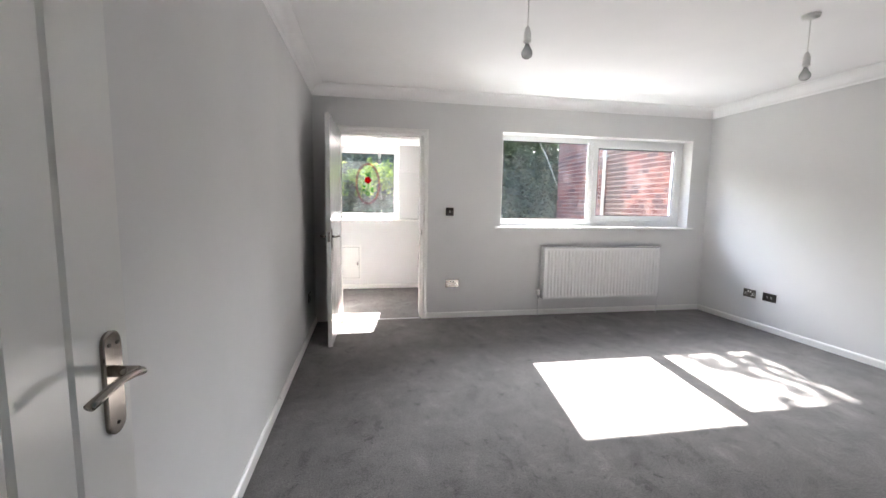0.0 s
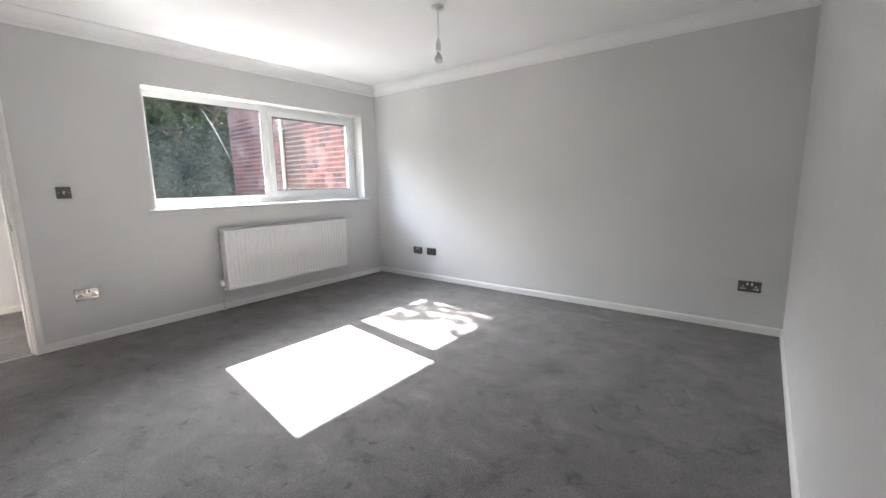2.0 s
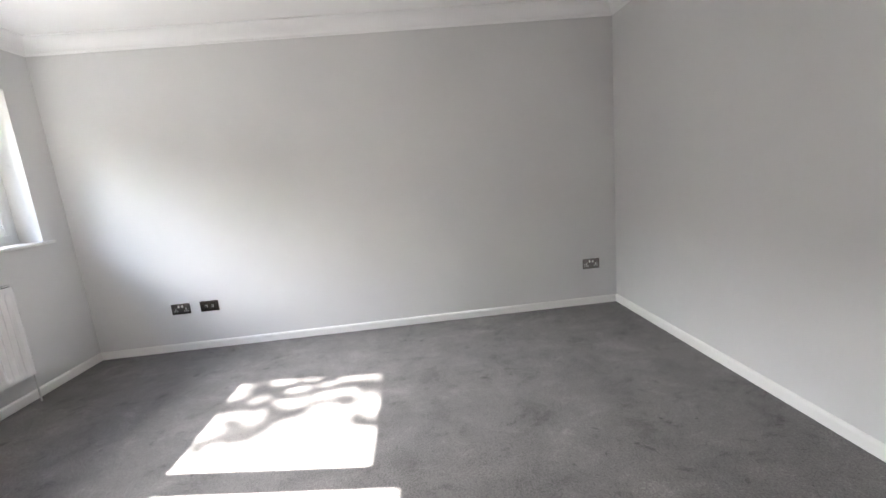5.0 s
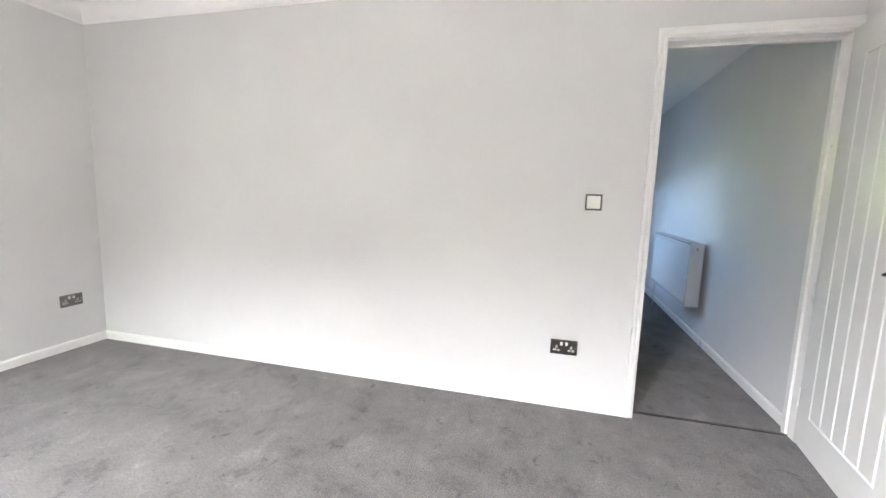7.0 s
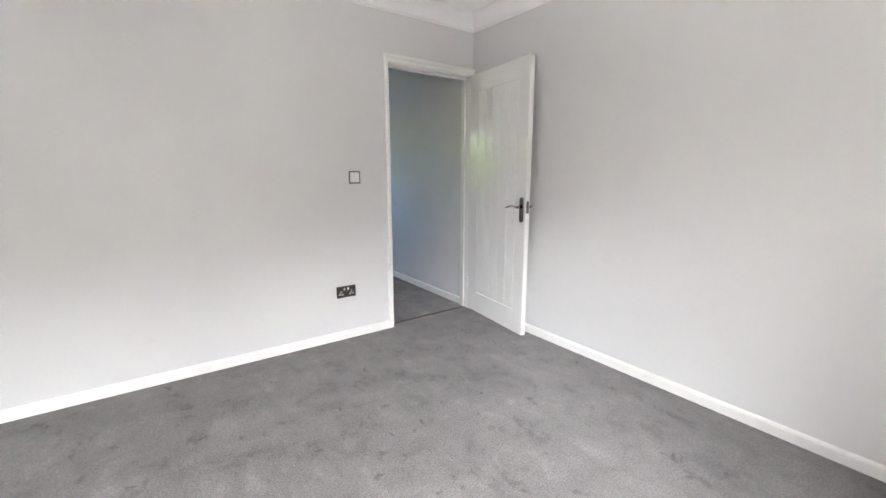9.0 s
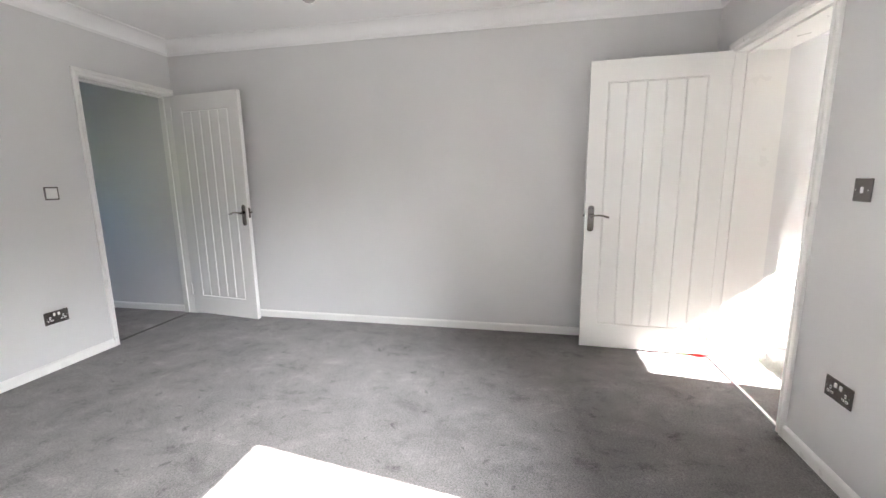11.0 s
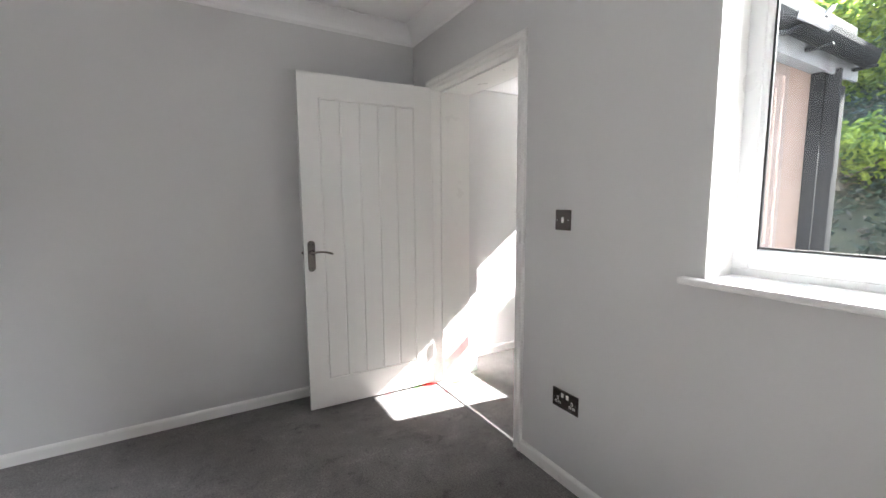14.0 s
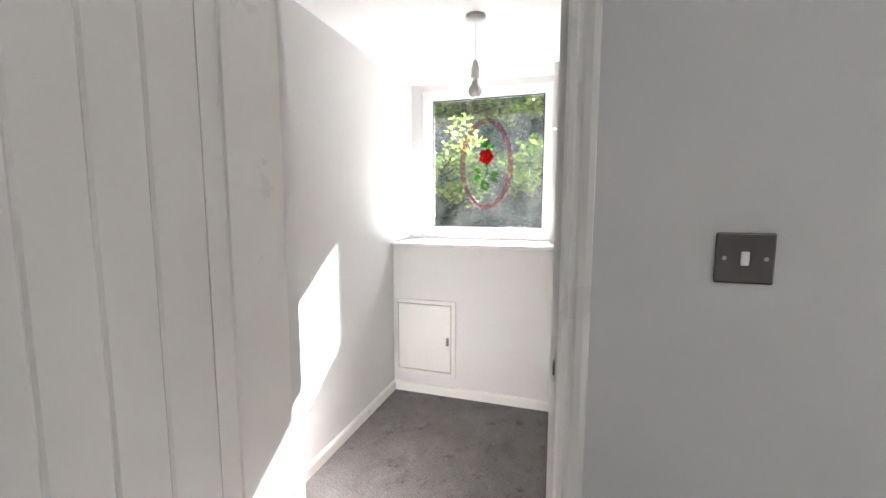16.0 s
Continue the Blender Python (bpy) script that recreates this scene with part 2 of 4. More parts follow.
def pipe_shade(n, l, position, cloud, colour):
    """A brown band of shade beside the downpipe, painted into the brick colour, with a ragged edge."""
    split = n.new("ShaderNodeSeparateXYZ")
    l.new(position, split.inputs[0])
    ragged = n.new("ShaderNodeMath")
    ragged.operation = "MULTIPLY_ADD"
    ragged.inputs[1].default_value = 0.35
    l.new(cloud, ragged.inputs[0])
    l.new(split.outputs["Y"], ragged.inputs[2])
    scale = n.new("ShaderNodeMath")
    scale.operation = "SUBTRACT"
    scale.inputs[1].default_value = 6.0
    l.new(ragged.outputs[0], scale.inputs[0])
    mask = ramp(n, l, scale.outputs[0], [(0.12, (0.0,) * 3), (0.26, (0.75,) * 3), (0.66, (0.75,) * 3), (0.74, (0.0,) * 3)])
    mix = n.new("ShaderNodeMix")
    mix.data_type = "RGBA"
    l.new(mask.outputs[0], mix.inputs[0])
    l.new(colour, mix.inputs[6])
    mix.inputs[7].default_value = (0.060, 0.042, 0.034, 1)
    return mix.outputs[2]


def brick_material():
    m, n, l, b = material("red_brick", (0.35, 0.12, 0.08), 0.88)
    o = n.new("ShaderNodeObjectInfo")
    g = n.new("ShaderNodeNewGeometry")
    add = n.new("ShaderNodeMath")
    add.operation = "ADD"
    l.new(o.outputs["Random"], add.inputs[0])
    l.new(g.outputs["Random Per Island"], add.inputs[1])
    wrap = n.new("ShaderNodeMath")
    wrap.operation = "FRACT"
    l.new(add.outputs[0], wrap.inputs[0])
    tone = ramp(n, l, wrap.outputs[0], [(0.0, (0.055, 0.026, 0.028)), (0.3, (0.10, 0.036, 0.032)), (0.75, (0.155, 0.052, 0.040)), (1.0, (0.22, 0.085, 0.065))])
    t = noise_node(n, l, 40, 6, 0.6)
    spots = ramp(n, l, t.outputs[0], [(0.3, (0.72,) * 3), (0.7, (1.15,) * 3)])
    x = n.new("ShaderNodeMix")
    x.data_type, x.blend_type = "RGBA", "MULTIPLY"
    x.inputs[0].default_value = 1.0
    l.new(tone.outputs[0], x.inputs[6])
    l.new(spots.outputs[0], x.inputs[7])
    geo = n.new("ShaderNodeNewGeometry")
    cloud = n.new("ShaderNodeTexNoise")
    cloud.inputs["Scale"].default_value, cloud.inputs["Detail"].default_value, cloud.inputs["Roughness"].default_value = 2.3, 6, 0.65
    l.new(geo.outputs["Position"], cloud.inputs["Vector"])
    bloom = n.new("ShaderNodeMix")
    bloom.data_type = "RGBA"
    l.new(ramp(n, l, cloud.outputs[0], [(0.50, (0.0,) * 3), (0.72, (0.65,) * 3)]).outputs[0], bloom.inputs[0])
    l.new(x.outputs[2], bloom.inputs[6])
    bloom.inputs[7].default_value = (0.40, 0.29, 0.27, 1)
    l.new(pipe_shade(n, l, geo.outputs["Position"], cloud.outputs[0], bloom.outputs[2]), b.inputs["Base Color"])
    bump(n, l, b, t.outputs[0], 0.6, 0.003)
    return m


BRICK = brick_material()


# ---- building helpers ----
def box(bm, x0, x1, y0, y1, z0, z1):
    """A plain box between the given planes."""
    v = [bm.verts.new((x, y, z)) for x in (x0, x1) for y in (y0, y1) for z in (z0, z1)]
    for a, b, c, d in ((0, 1, 3, 2), (4, 6, 7, 5), (0, 4, 5, 1), (2, 3, 7, 6), (0, 2, 6, 4), (1, 5, 7, 3)):
        bm.faces.new((v[a], v[b], v[c], v[d]))


def rounded(bm, x0, x1, y0, y1, z0, z1, r=0.003, segments=2):
    """A box with its edges rounded."""
    own = bmesh.new()
    box(own, x0, x1, y0, y1, z0, z1)
    bmesh.ops.bevel(own, geom=own.edges[:], offset=r, segments=segments, affect="EDGES", profile=0.5)
    join(bm, own)


def join(bm, other, m=None):
    mesh = bpy.data.meshes.new("tmp")
    if m is not None:
        other.transform(m)
    other.to_mesh(mesh)
    other.free()
    bm.from_mesh(mesh)
    bpy.data.meshes.remove(mesh)


def rod(bm, points, radius, sides=10, flat=1.0):
    """A tube along points. radius: one for all, or one a point. flat: squeezes it along its second axis."""
    rings = []
    points = [Vector(p) for p in points]
    for i, p in enumerate(points):
        d = (points[min(i + 1, len(points) - 1)] - points[max(i - 1, 0)]).normalized()
        side = d.cross(Vector((0, 0, 1)))
        if side.length < 0.05:
            side = Vector((1, 0, 0))
        side.normalize()
        up = side.cross(d)
        r = radius[i] if isinstance(radius, (list, tuple)) else radius
        rings.append([bm.verts.new(p + side * math.cos(a) * r + up * math.sin(a) * r * flat) for a in (2 * math.pi * k / sides for k in range(sides))])
    for a, b in zip(rings, rings[1:]):
        for k in range(sides):
            bm.faces.new((a[k], a[(k + 1) % sides], b[(k + 1) % sides], b[k]))
    bm.faces.new(rings[0][::-1])
    bm.faces.new(rings[-1])


def lathe(bm, profile, centre, sides=20):
    """A turned shape about the z axis: profile of (radius, z)."""
    c = Vector(centre)
    rings = [[bm.verts.new(c + Vector((r * math.cos(a), r * math.sin(a), z))) for a in (2 * math.pi * k / sides for k in range(sides))] for r, z in profile]
    for a, b in zip(rings, rings[1:]):
        for k in range(sides):
            bm.faces.new((a[k], a[(k + 1) % sides], b[(k + 1) % sides], b[k]))
    bm.faces.new(rings[0][::-1])
    bm.faces.new(rings[-1])


def part(name, bm, mat, parent=None, label="", smooth=False, at=None):
    """Links a bmesh as one mesh object, under its parent if it has one."""
    bmesh.ops.recalc_face_normals(bm, faces=bm.faces[:])
    mesh = bpy.data.meshes.new(name)
    bm.to_mesh(mesh)
    bm.free()
    mesh.materials.append(mat)
    if smooth:
        for p in mesh.polygons:
            p.use_smooth = True
    ob = new(name, mesh)
    if parent is not None:
        ob.parent = parent
    if at is not None:
        ob.matrix_basis = at
    return tagged(ob, label)


def thing(name, m, label, category, group=""):
    """An empty that carries a thing's parts."""
    ob = new(name)
    ob.matrix_basis = m
    ob.empty_display_size = 0.1
    return tagged(ob, label, category, group)


def boxes(name, some, mat, kind="structure", label="", category=""):
    bm = bmesh.new()
    for b in some:
        box(bm, *b)
    return tagged(part(name, bm, mat), label, category, kind=kind)


# ---- the large structure ----
D1 = (0.030, 0.786, 1.970)      # the hall door's clear opening: x, x, height
D2 = (0.262, 1.112, 1.965)     # the porch door's
WIN = (1.985, 4.345, SILL_Z, 2.04)
NORTH_OUT = 4.60

boxes("floor", [(-0.2, W + 0.12, -4.6, PORCH_N + 0.02, -0.12, 0)], CARPET, label="mid-grey cut-pile carpet with brushed and trodden patches")
boxes("ceiling", [(-0.12, W + 0.12, -0.12, NORTH_OUT, CEIL_Z, CEIL_Z + 0.1)], CEIL_PAINT, label="smooth white painted ceiling")
boxes("ceiling_porch", [(-0.12, 1.50, NORTH_OUT + 0.002, 6.50, PORCH_CEIL, PORCH_CEIL + 0.05)], CEIL_PAINT, label="low white painted porch ceiling")
boxes("ceiling_hall", [(-0.12, 1.3, -4.6, -0.122, 2.28, 2.38)], CEIL_PAINT, label="white painted hall ceiling")
boxes("wall_west", [(-0.12, 0, -4.6, 4.602, 0, WALL_H), (-0.12, 0, 4.602, 6.50, 0, 2.158)], WALL_PAINT, label="long light grey painted wall")
boxes("wall_east", [(W, W + 0.12, -0.12, NORTH_OUT, 0, WALL_H)], WALL_PAINT, label="light grey painted wall")
boxes("wall_south", [
    (0, D1[0] - 0.025, -0.12, 0, 0, WALL_H),
    (D1[0] - 0.025, D1[1] + 0.025, -0.12, 0, D1[2] + 0.025, WALL_H),
    (D1[1] + 0.025, W, -0.12, 0, 0, WALL_H)], WALL_PAINT, label="light grey painted wall with a doorway to the hall")
boxes("wall_north", [
    (0, D2[0] - 0.025, L, NORTH_OUT, 0, WALL_H),
    (D2[0] - 0.025, D2[1] + 0.025, L, NORTH_OUT, D2[2] + 0.025, WALL_H),
    (D2[1] + 0.025, WIN[0], L, NORTH_OUT, 0, WALL_H),
    (WIN[0], WIN[1], L, NORTH_OUT, 0, SILL_Z - 0.022),
    (WIN[0], WIN[1], L, NORTH_OUT, WIN[3], WALL_H),
    (WIN[1], W, L, NORTH_OUT, 0, WALL_H)], WALL_PAINT, label="light grey painted wall with a window and a doorway")
boxes("wall_porch_south", [
    (0, 0.235, NORTH_OUT, 4.69, 0, PORCH_CEIL),
    (0.235, 1.15, NORTH_OUT, 4.69, 2.0, PORCH_CEIL),
    (1.15, PORCH_E, NORTH_OUT, 4.69, 0, PORCH_CEIL)], PORCH_PAINT, label="pale painted wall round the inside of the doorway")
boxes("wall_porch_west", [(0, 0.004, 4.69, 6.38, 0, PORCH_CEIL)], PORCH_PAINT, label="pale painted porch wall")
boxes("wall_porch_north", [
    (0.004, PORCH_E, PORCH_N, 6.46, 0, SILL_Z - 0.024),
    (0.004, 0.07, 6.34, 6.46, SILL_Z - 0.02, PORCH_CEIL),
    (0.07, 1.00, 6.36, 6.46, 2.06, PORCH_CEIL)], PORCH_PAINT, label="pale painted wall with a boxed-in corner and a window recess")
boxes("boxed_corner", [(1.00, PORCH_E, 6.20, 6.46, SILL_Z + 0.001, 1.72), (1.00, PORCH_E, 6.12, 6.46, 1.72, PORCH_CEIL)], PORCH_PAINT, label="boxed-in corner beside the porch window with a stepped top")
FD = (5.17, 6.05, 2.02)
boxes("wall_porch_east", [
    (PORCH_E, 1.50, NORTH_OUT, FD[0] - 0.032, -0.1, 2.12),
    (PORCH_E, 1.50, FD[1] - 0.032, 6.46, -0.1, 2.12),
    (PORCH_E, 1.50, FD[0] - 0.032, FD[1] - 0.032, FD[2], 2.12)], RENDER_COAT, label="cream rendered outer wall of the porch")
HALL_WIN = (-3.15, -1.75, 0.98, 1.86)      # y, y, z, z
boxes("wall_hall_east", [
    (1.15, 1.27, -4.6, HALL_WIN[0], 0, WALL_H), (1.15, 1.27, HALL_WIN[1], -0.12, 0, WALL_H),
    (1.15, 1.27, HALL_WIN[0], HALL_WIN[1], 0, HALL_WIN[2]), (1.15, 1.27, HALL_WIN[0], HALL_WIN[1], HALL_WIN[3], WALL_H)], WALL_PAINT, label="light grey painted hall wall with a window")
boxes("wall_hall_south", [(-0.12, 1.27, -4.72, -4.6, -0.12, WALL_H)], WALL_PAINT, label="light grey painted end wall of the hall")
# Unseen wall, added to keep sky light off the hall's west wall.
boxes("wall_hall_shade", [(3.30, 3.42, -4.6, -0.32, 0, 2.25)], WALL_PAINT, label="added unseen wall that blocks sky light from the hall window")
# Over the hall it runs on, unseen, to x 2.35 to cut sky light.
boxes("roof", [(-0.3, W + 0.2, -0.3, 4.75, WALL_H, WALL_H + 0.12), (-0.3, 2.35, -4.9, -0.302, WALL_H, WALL_H + 0.12)], BLACK_PLASTIC, label="flat dark roof covering, widened beyond the hall to block sky light")
boxes("roof_porch", [(-0.2, 1.60, 4.76, 6.70, 2.18, 2.34), (-0.2, 1.60, 4.602, 6.70, 2.16, 2.178)], BLACK_PLASTIC, label="flat dark porch roof")


# ---- coving, skirting, thresholds ----
def coving():
    bm = bmesh.new()
    prof = [(0.0, COVE_Z), (0.006, COVE_Z), (0.010, COVE_Z + 0.010)]
    for k in range(9):
        a = math.pi / 2 * k / 8
        prof.append((0.100 - 0.086 * math.cos(a), COVE_Z + 0.014 + 0.084 * math.sin(a)))
    prof += [(0.104, CEIL_Z - 0.005), (0.104, CEIL_Z)]
    rings = [[bm.verts.new(p) for p in ((d, d, z), (W - d, d, z), (W - d, L - d, z), (d, L - d, z))] for d, z in prof]
    for a, b in zip(rings, rings[1:]):
        for k in range(4):
            bm.faces.new((a[k], a[(k + 1) % 4], b[(k + 1) % 4], b[k]))
    ob = part("coving", bm, CEIL_PAINT)
    tagged(ob, "white concave plaster coving round the ceiling", kind="structure")
    ob.data.polygons.foreach_set("use_smooth", [False] * len(ob.data.polygons))


coving()


def skirting(name, a, b, side, z=0.062, t=0.015):
    """A board along the floor from a to b, standing out to its side (a unit vector)."""
    a, b, n = Vector((*a, 0)), Vector((*b, 0)), Vector((*side, 0))
    bm = bmesh.new()
    prof = [(0.0005, 0), (t, 0), (t, z - 0.014), (t - 0.003, z - 0.006), (t - 0.009, z), (0.0005, z)]
    ends = [[bm.verts.new(p + n * d + Vector((0, 0, h))) for d, h in prof] for p in (a, b)]
    k = len(prof)
    for i in range(k):
        bm.faces.new((ends[0][i], ends[0][(i + 1) % k], ends[1][(i + 1) % k], ends[1][i]))
    bm.faces.new(ends[0])
    bm.faces.new(ends[1][::-1])
    tagged(part(name, bm, TRIM_PAINT), "white painted skirting board along the foot of the wall", kind="structure")


skirting("baseboard_west", (0, 0.015), (0, L - 0.015), (1, 0))
skirting("baseboard_east", (W, 0.015), (W, L - 0.015), (-1, 0))
skirting("baseboard_south", (D1[1] + 0.045, 0), (W, 0), (0, 1))
skirting("baseboard_north", (1.172, L), (W, L), (0, -1))
skirting("baseboard_porch_west", (0.004, 4.69), (0.004, PORCH_N - 0.015), (1, 0))
skirting("baseboard_porch_north", (0.004, PORCH_N), (PORCH_E, PORCH_N), (0, -1))
skirting("baseboard_hall_west", (0, -4.6), (0, -0.14), (1, 0))
skirting("baseboard_hall_east", (1.15, -4.6), (1.15, -0.14), (-1, 0))
boxes("threshold_porch", [(D2[0], D2[1], 4.318, 4.334, 0.0, 0.006)], CARPET_BAR, label="thin metal carpet bar across the doorway")
boxes("threshold_hall", [(D1[0], D1[1], -0.068, -0.052, 0.0, 0.005)], PLATE, label="thin dark carpet bar across the doorway")


def door_frame(name, x0, x1, top, y0, y1, face, outer):
    """Lining and architrave of a doorway in a wall that spans y0..y1; face: the y of the room's side and which way it looks."""
    holder = tagged(thing(name, pose(0, 0, 0), "white gloss painted door lining with a moulded architrave", "", ""), kind="structure")
    bm = bmesh.new()
    box(bm, x0 - 0.025, x0, y0, y1, 0, top)
    box(bm, x1, x1 + 0.025, y0, y1, 0, top)
    box(bm, x0 - 0.025, x1 + 0.025, y0, y1, top, top + 0.025)
    part("lining", bm, TRIM_PAINT, holder)
    y, s = face
    mid = y0 + 0.062 if s < 0 else y1 - 0.062
    bm = bmesh.new()
    depth = -s * 0.030
    ya, yb = sorted((mid, mid + depth))
    box(bm, x0, x0 + 0.012, ya, yb, 0, top - 0.012)
    box(bm, x1 - 0.012, x1, ya, yb, 0, top - 0.012)
    box(bm, x0, x1, ya, yb, top - 0.012, top)
    part("door_stop", bm, TRIM_PAINT, holder)
    bm = bmesh.new()
    left, right = outer
    width = 0.060
    prof = [(0.004, 0.0), (0.004, 0.008), (0.010, 0.014), (0.020, 0.014), (0.024, 0.010), (0.030, 0.010), (0.036, 0.015), (width - 0.012, 0.018), (width - 0.002, 0.016), (width, 0.012), (width, 0.0)]
    tops = []
    for d, h in prof:
        dl, dr = (d * left / width if d > 0.004 else d), (d * right / width if d > 0.004 else d)
        yy = y + s * (h + 0.0005)
        tops.append([bm.verts.new(p) for p in ((x0 - dl, yy, 0), (x0 - dl, yy, top + d), (x1 + dr, yy, top + d), (x1 + dr, yy, 0))])
    for a, b in zip(tops, tops[1:]):
        for k in range(3):
            bm.faces.new((a[k], a[k + 1], b[k + 1], b[k]))
    part("architrave", bm, TRIM_PAINT, holder)
    return holder


frame_hall = door_frame("door_1", D1[0], D1[1], D1[2], -0.12, 0.0, (0.0, 1), (0.028, 0.045))
frame_porch = door_frame("door_2", D2[0], D2[1], D2[2], L, NORTH_OUT, (L, -1), (0.060, 0.060))


def strike_plate(parent, x, y, z):
    bm = bmesh.new()
    rounded(bm, x - 0.0015, x + 0.001, y - 0.012, y + 0.012, z - 0.030, z + 0.030, 0.0006, 1)
    box(bm, x - 0.004, x - 0.001, y - 0.018, y - 0.012, z - 0.014, z + 0.014)
    part("strike_plate", bm, NICKEL, parent, "brushed metal strike plate")


strike_plate(frame_hall, D1[1], -0.022, 0.94)
strike_plate(frame_porch, D2[1], L + 0.022, 0.94)


# ---- doors ----
def lever_set(door, u, z, side, y):
    """A lever handle on a rounded back plate, at u from the hinge, on the face that looks to side."""
    holder = new("door_handle")
    holder.parent = door
    tagged(holder, "brushed nickel lever handle on a long rounded back plate")
    bm = bmesh.new()
    half, tall, t = 0.021, 0.090, 0.007
    outline = []
    for k in range(17):
        a = math.pi * k / 16
        outline.append((half * math.cos(a), tall - half + half * math.sin(a)))
    for k in range(17):
        a = math.pi + math.pi * k / 16
        outline.append((half * math.cos(a), -tall + half + half * math.sin(a)))
    low = [bm.verts.new((u + p, y, z - 0.020 + q)) for p, q in outline]
    mid = [bm.verts.new((u + p, y + side * t * 0.7, z - 0.020 + q)) for p, q in outline]
    top = [bm.verts.new((u + p * 0.88, y + side * t, z - 0.020 + q * 0.965)) for p, q in outline]
    for a, b in ((low, mid), (mid, top)):
        for k in range(len(a)):
            bm.faces.new((a[k], a[(k + 1) % len(a)], b[(k + 1) % len(a)], b[k]))
    bm.faces.new(top)
    part("back_plate", bm, NICKEL, holder)
    for p, q in ((-0.009, 0.048), (0.009, 0.048), (0.0, -0.090)):
        bm = bmesh.new()
        rod(bm, [(u + p, y + side * 0.0065, z + q), (u + p, y + side * 0.0078, z + q)], 0.0034, 10)
        part("screw", bm, DARK, holder)
    bm = bmesh.new()
    rod(bm, [(u, y + side * 0.006, z), (u, y + side * 0.045, z)], [0.010, 0.009], 16)
    pts = [(0.004, 0.046, 0.0), (-0.006, 0.052, 0.002), (-0.025, 0.054, 0.006), (-0.050, 0.054, 0.007), (-0.075, 0.053, 0.003), (-0.098, 0.051, -0.004), (-0.112, 0.050, -0.008)]
    rod(bm, [(u + p, y + side * q, z + r) for p, q, r in pts], [0.0085, 0.0095, 0.0085, 0.0078, 0.0080, 0.0090, 0.0085], 14, 0.75)
    part("lever", bm, NICKEL, holder, smooth=True)


def cottage_door(name, hinge, turn, width, height, thick, flip, label):
    """A leaf with vertical grooves on both faces. Its local x runs from the hinge to the free edge."""
    door = thing(name, pose(hinge[0], hinge[1], 0.012, 0, 0, turn), label, "door")
    bm = bmesh.new()
    y0, y1 = (0.0, thick) if flip > 0 else (-thick, 0.0)
    gx0, gx1 = 0.125, width - 0.118
    gz0, gz1 = 0.177, height - 0.14
    n, g, dep = 6, 0.0065, 0.006
    xs = [gx0 + (gx1 - gx0) * k / (n - 1) for k in range(n)]
    # each face is built in columns, with the grooves sunk
    for yf, s in ((y1, 1), (y0, -1)):
        cols = [0.0]
        for x in xs:
            cols += [x - g, x, x + g]
        cols.append(width)
        rows = [0.0, gz0 - g, gz0, gz0 + g, gz1 - g, gz1, gz1 + g, height]
        sunk = set(xs)
        grid = []
        for z in rows:
            line = []
            for x in cols:
                inside = gz0 <= z <= gz1 and gx0 <= x <= gx1
                groove = inside and (x in sunk or z in (gz0, gz1))
                line.append(bm.verts.new((x, yf - s * dep if groove else yf, z)))
            grid.append(line)
        for a, b in zip(grid, grid[1:]):
            for k in range(len(cols) - 1):
                bm.faces.new((a[k], a[k + 1], b[k + 1], b[k]))
    for x in (0.0, width):
        bm.faces.new([bm.verts.new(p) for p in ((x, y0, 0), (x, y1, 0), (x, y1, height), (x, y0, height))])
    for z in (0.0, height):
        bm.faces.new([bm.verts.new(p) for p in ((0, y0, z), (width, y0, z), (width, y1, z), (0, y1, z))])
    bmesh.ops.remove_doubles(bm, verts=bm.verts[:], dist=0.00005)
    part("leaf", bm, DOOR_PAINT, door)
    lever_set(door, width - 0.041, 0.953, 1, y1)
    lever_set(door, width - 0.041, 0.953, -1, y0)
    bm = bmesh.new()
    rounded(bm, width - 0.0005, width + 0.0015, (y0 + y1) / 2 - 0.012, (y0 + y1) / 2 + 0.012, 0.910, 0.995, 0.0006, 1)
    rod(bm, [(width, (y0 + y1) / 2, 0.953), (width + 0.011, (y0 + y1) / 2, 0.953)], 0.007, 12)
    part("latch", bm, NICKEL, door, "brushed metal latch with its bolt out")
    for z in (0.18, height - 0.20):
        bm = bmesh.new()
        yk = y0 if flip > 0 else y1
        rod(bm, [(-0.004, yk, z), (-0.004, yk, z + 0.10)], 0.006, 10)
        box(bm, 0.0, 0.0015, y0 + 0.004, y1 - 0.004, z, z + 0.10)
        part("hinge", bm, TRIM_PAINT, door, "white painted butt hinge")
    return door


hall_door = cottage_door("cottage_door", (D1[0] + 0.004, 0.004), 83.0, 0.742, 1.963, 0.036, 1, "white cottage door with vertical grooves, open against the grey wall of the hall doorway")
porch_door = cottage_door("cottage_door", (D2[0] + 0.004, L - 0.010), -92.0, 0.822, 1.963, 0.036, -1, "white cottage door with vertical grooves, open into the room from the porch doorway")


# ---- windows ----
def ring(bm, x0, x1, z0, z1, w, y0, y1, r=0.004):
    """A rectangular frame in a wall that runs along x."""
    rounded(bm, x0, x0 + w, y0, y1, z0, z1, r)
    rounded(bm, x1 - w, x1, y0, y1, z0, z1, r)
    rounded(bm, x0 + w * 0.98, x1 - w * 0.98, y0, y1, z1 - w, z1, r)
    rounded(bm, x0 + w * 0.98, x1 - w * 0.98, y0, y1, z0, z0 + w, r)


def gasket(bm, x0, x1, z0, z1, y, w=0.008):
    for b in ((x0, x0 + w, z0, z1), (x1 - w, x1, z0, z1), (x0 + w, x1 - w, z0, z0 + w), (x0 + w, x1 - w, z1 - w, z1)):
        box(bm, b[0], b[1], y, y + 0.006, b[2], b[3])


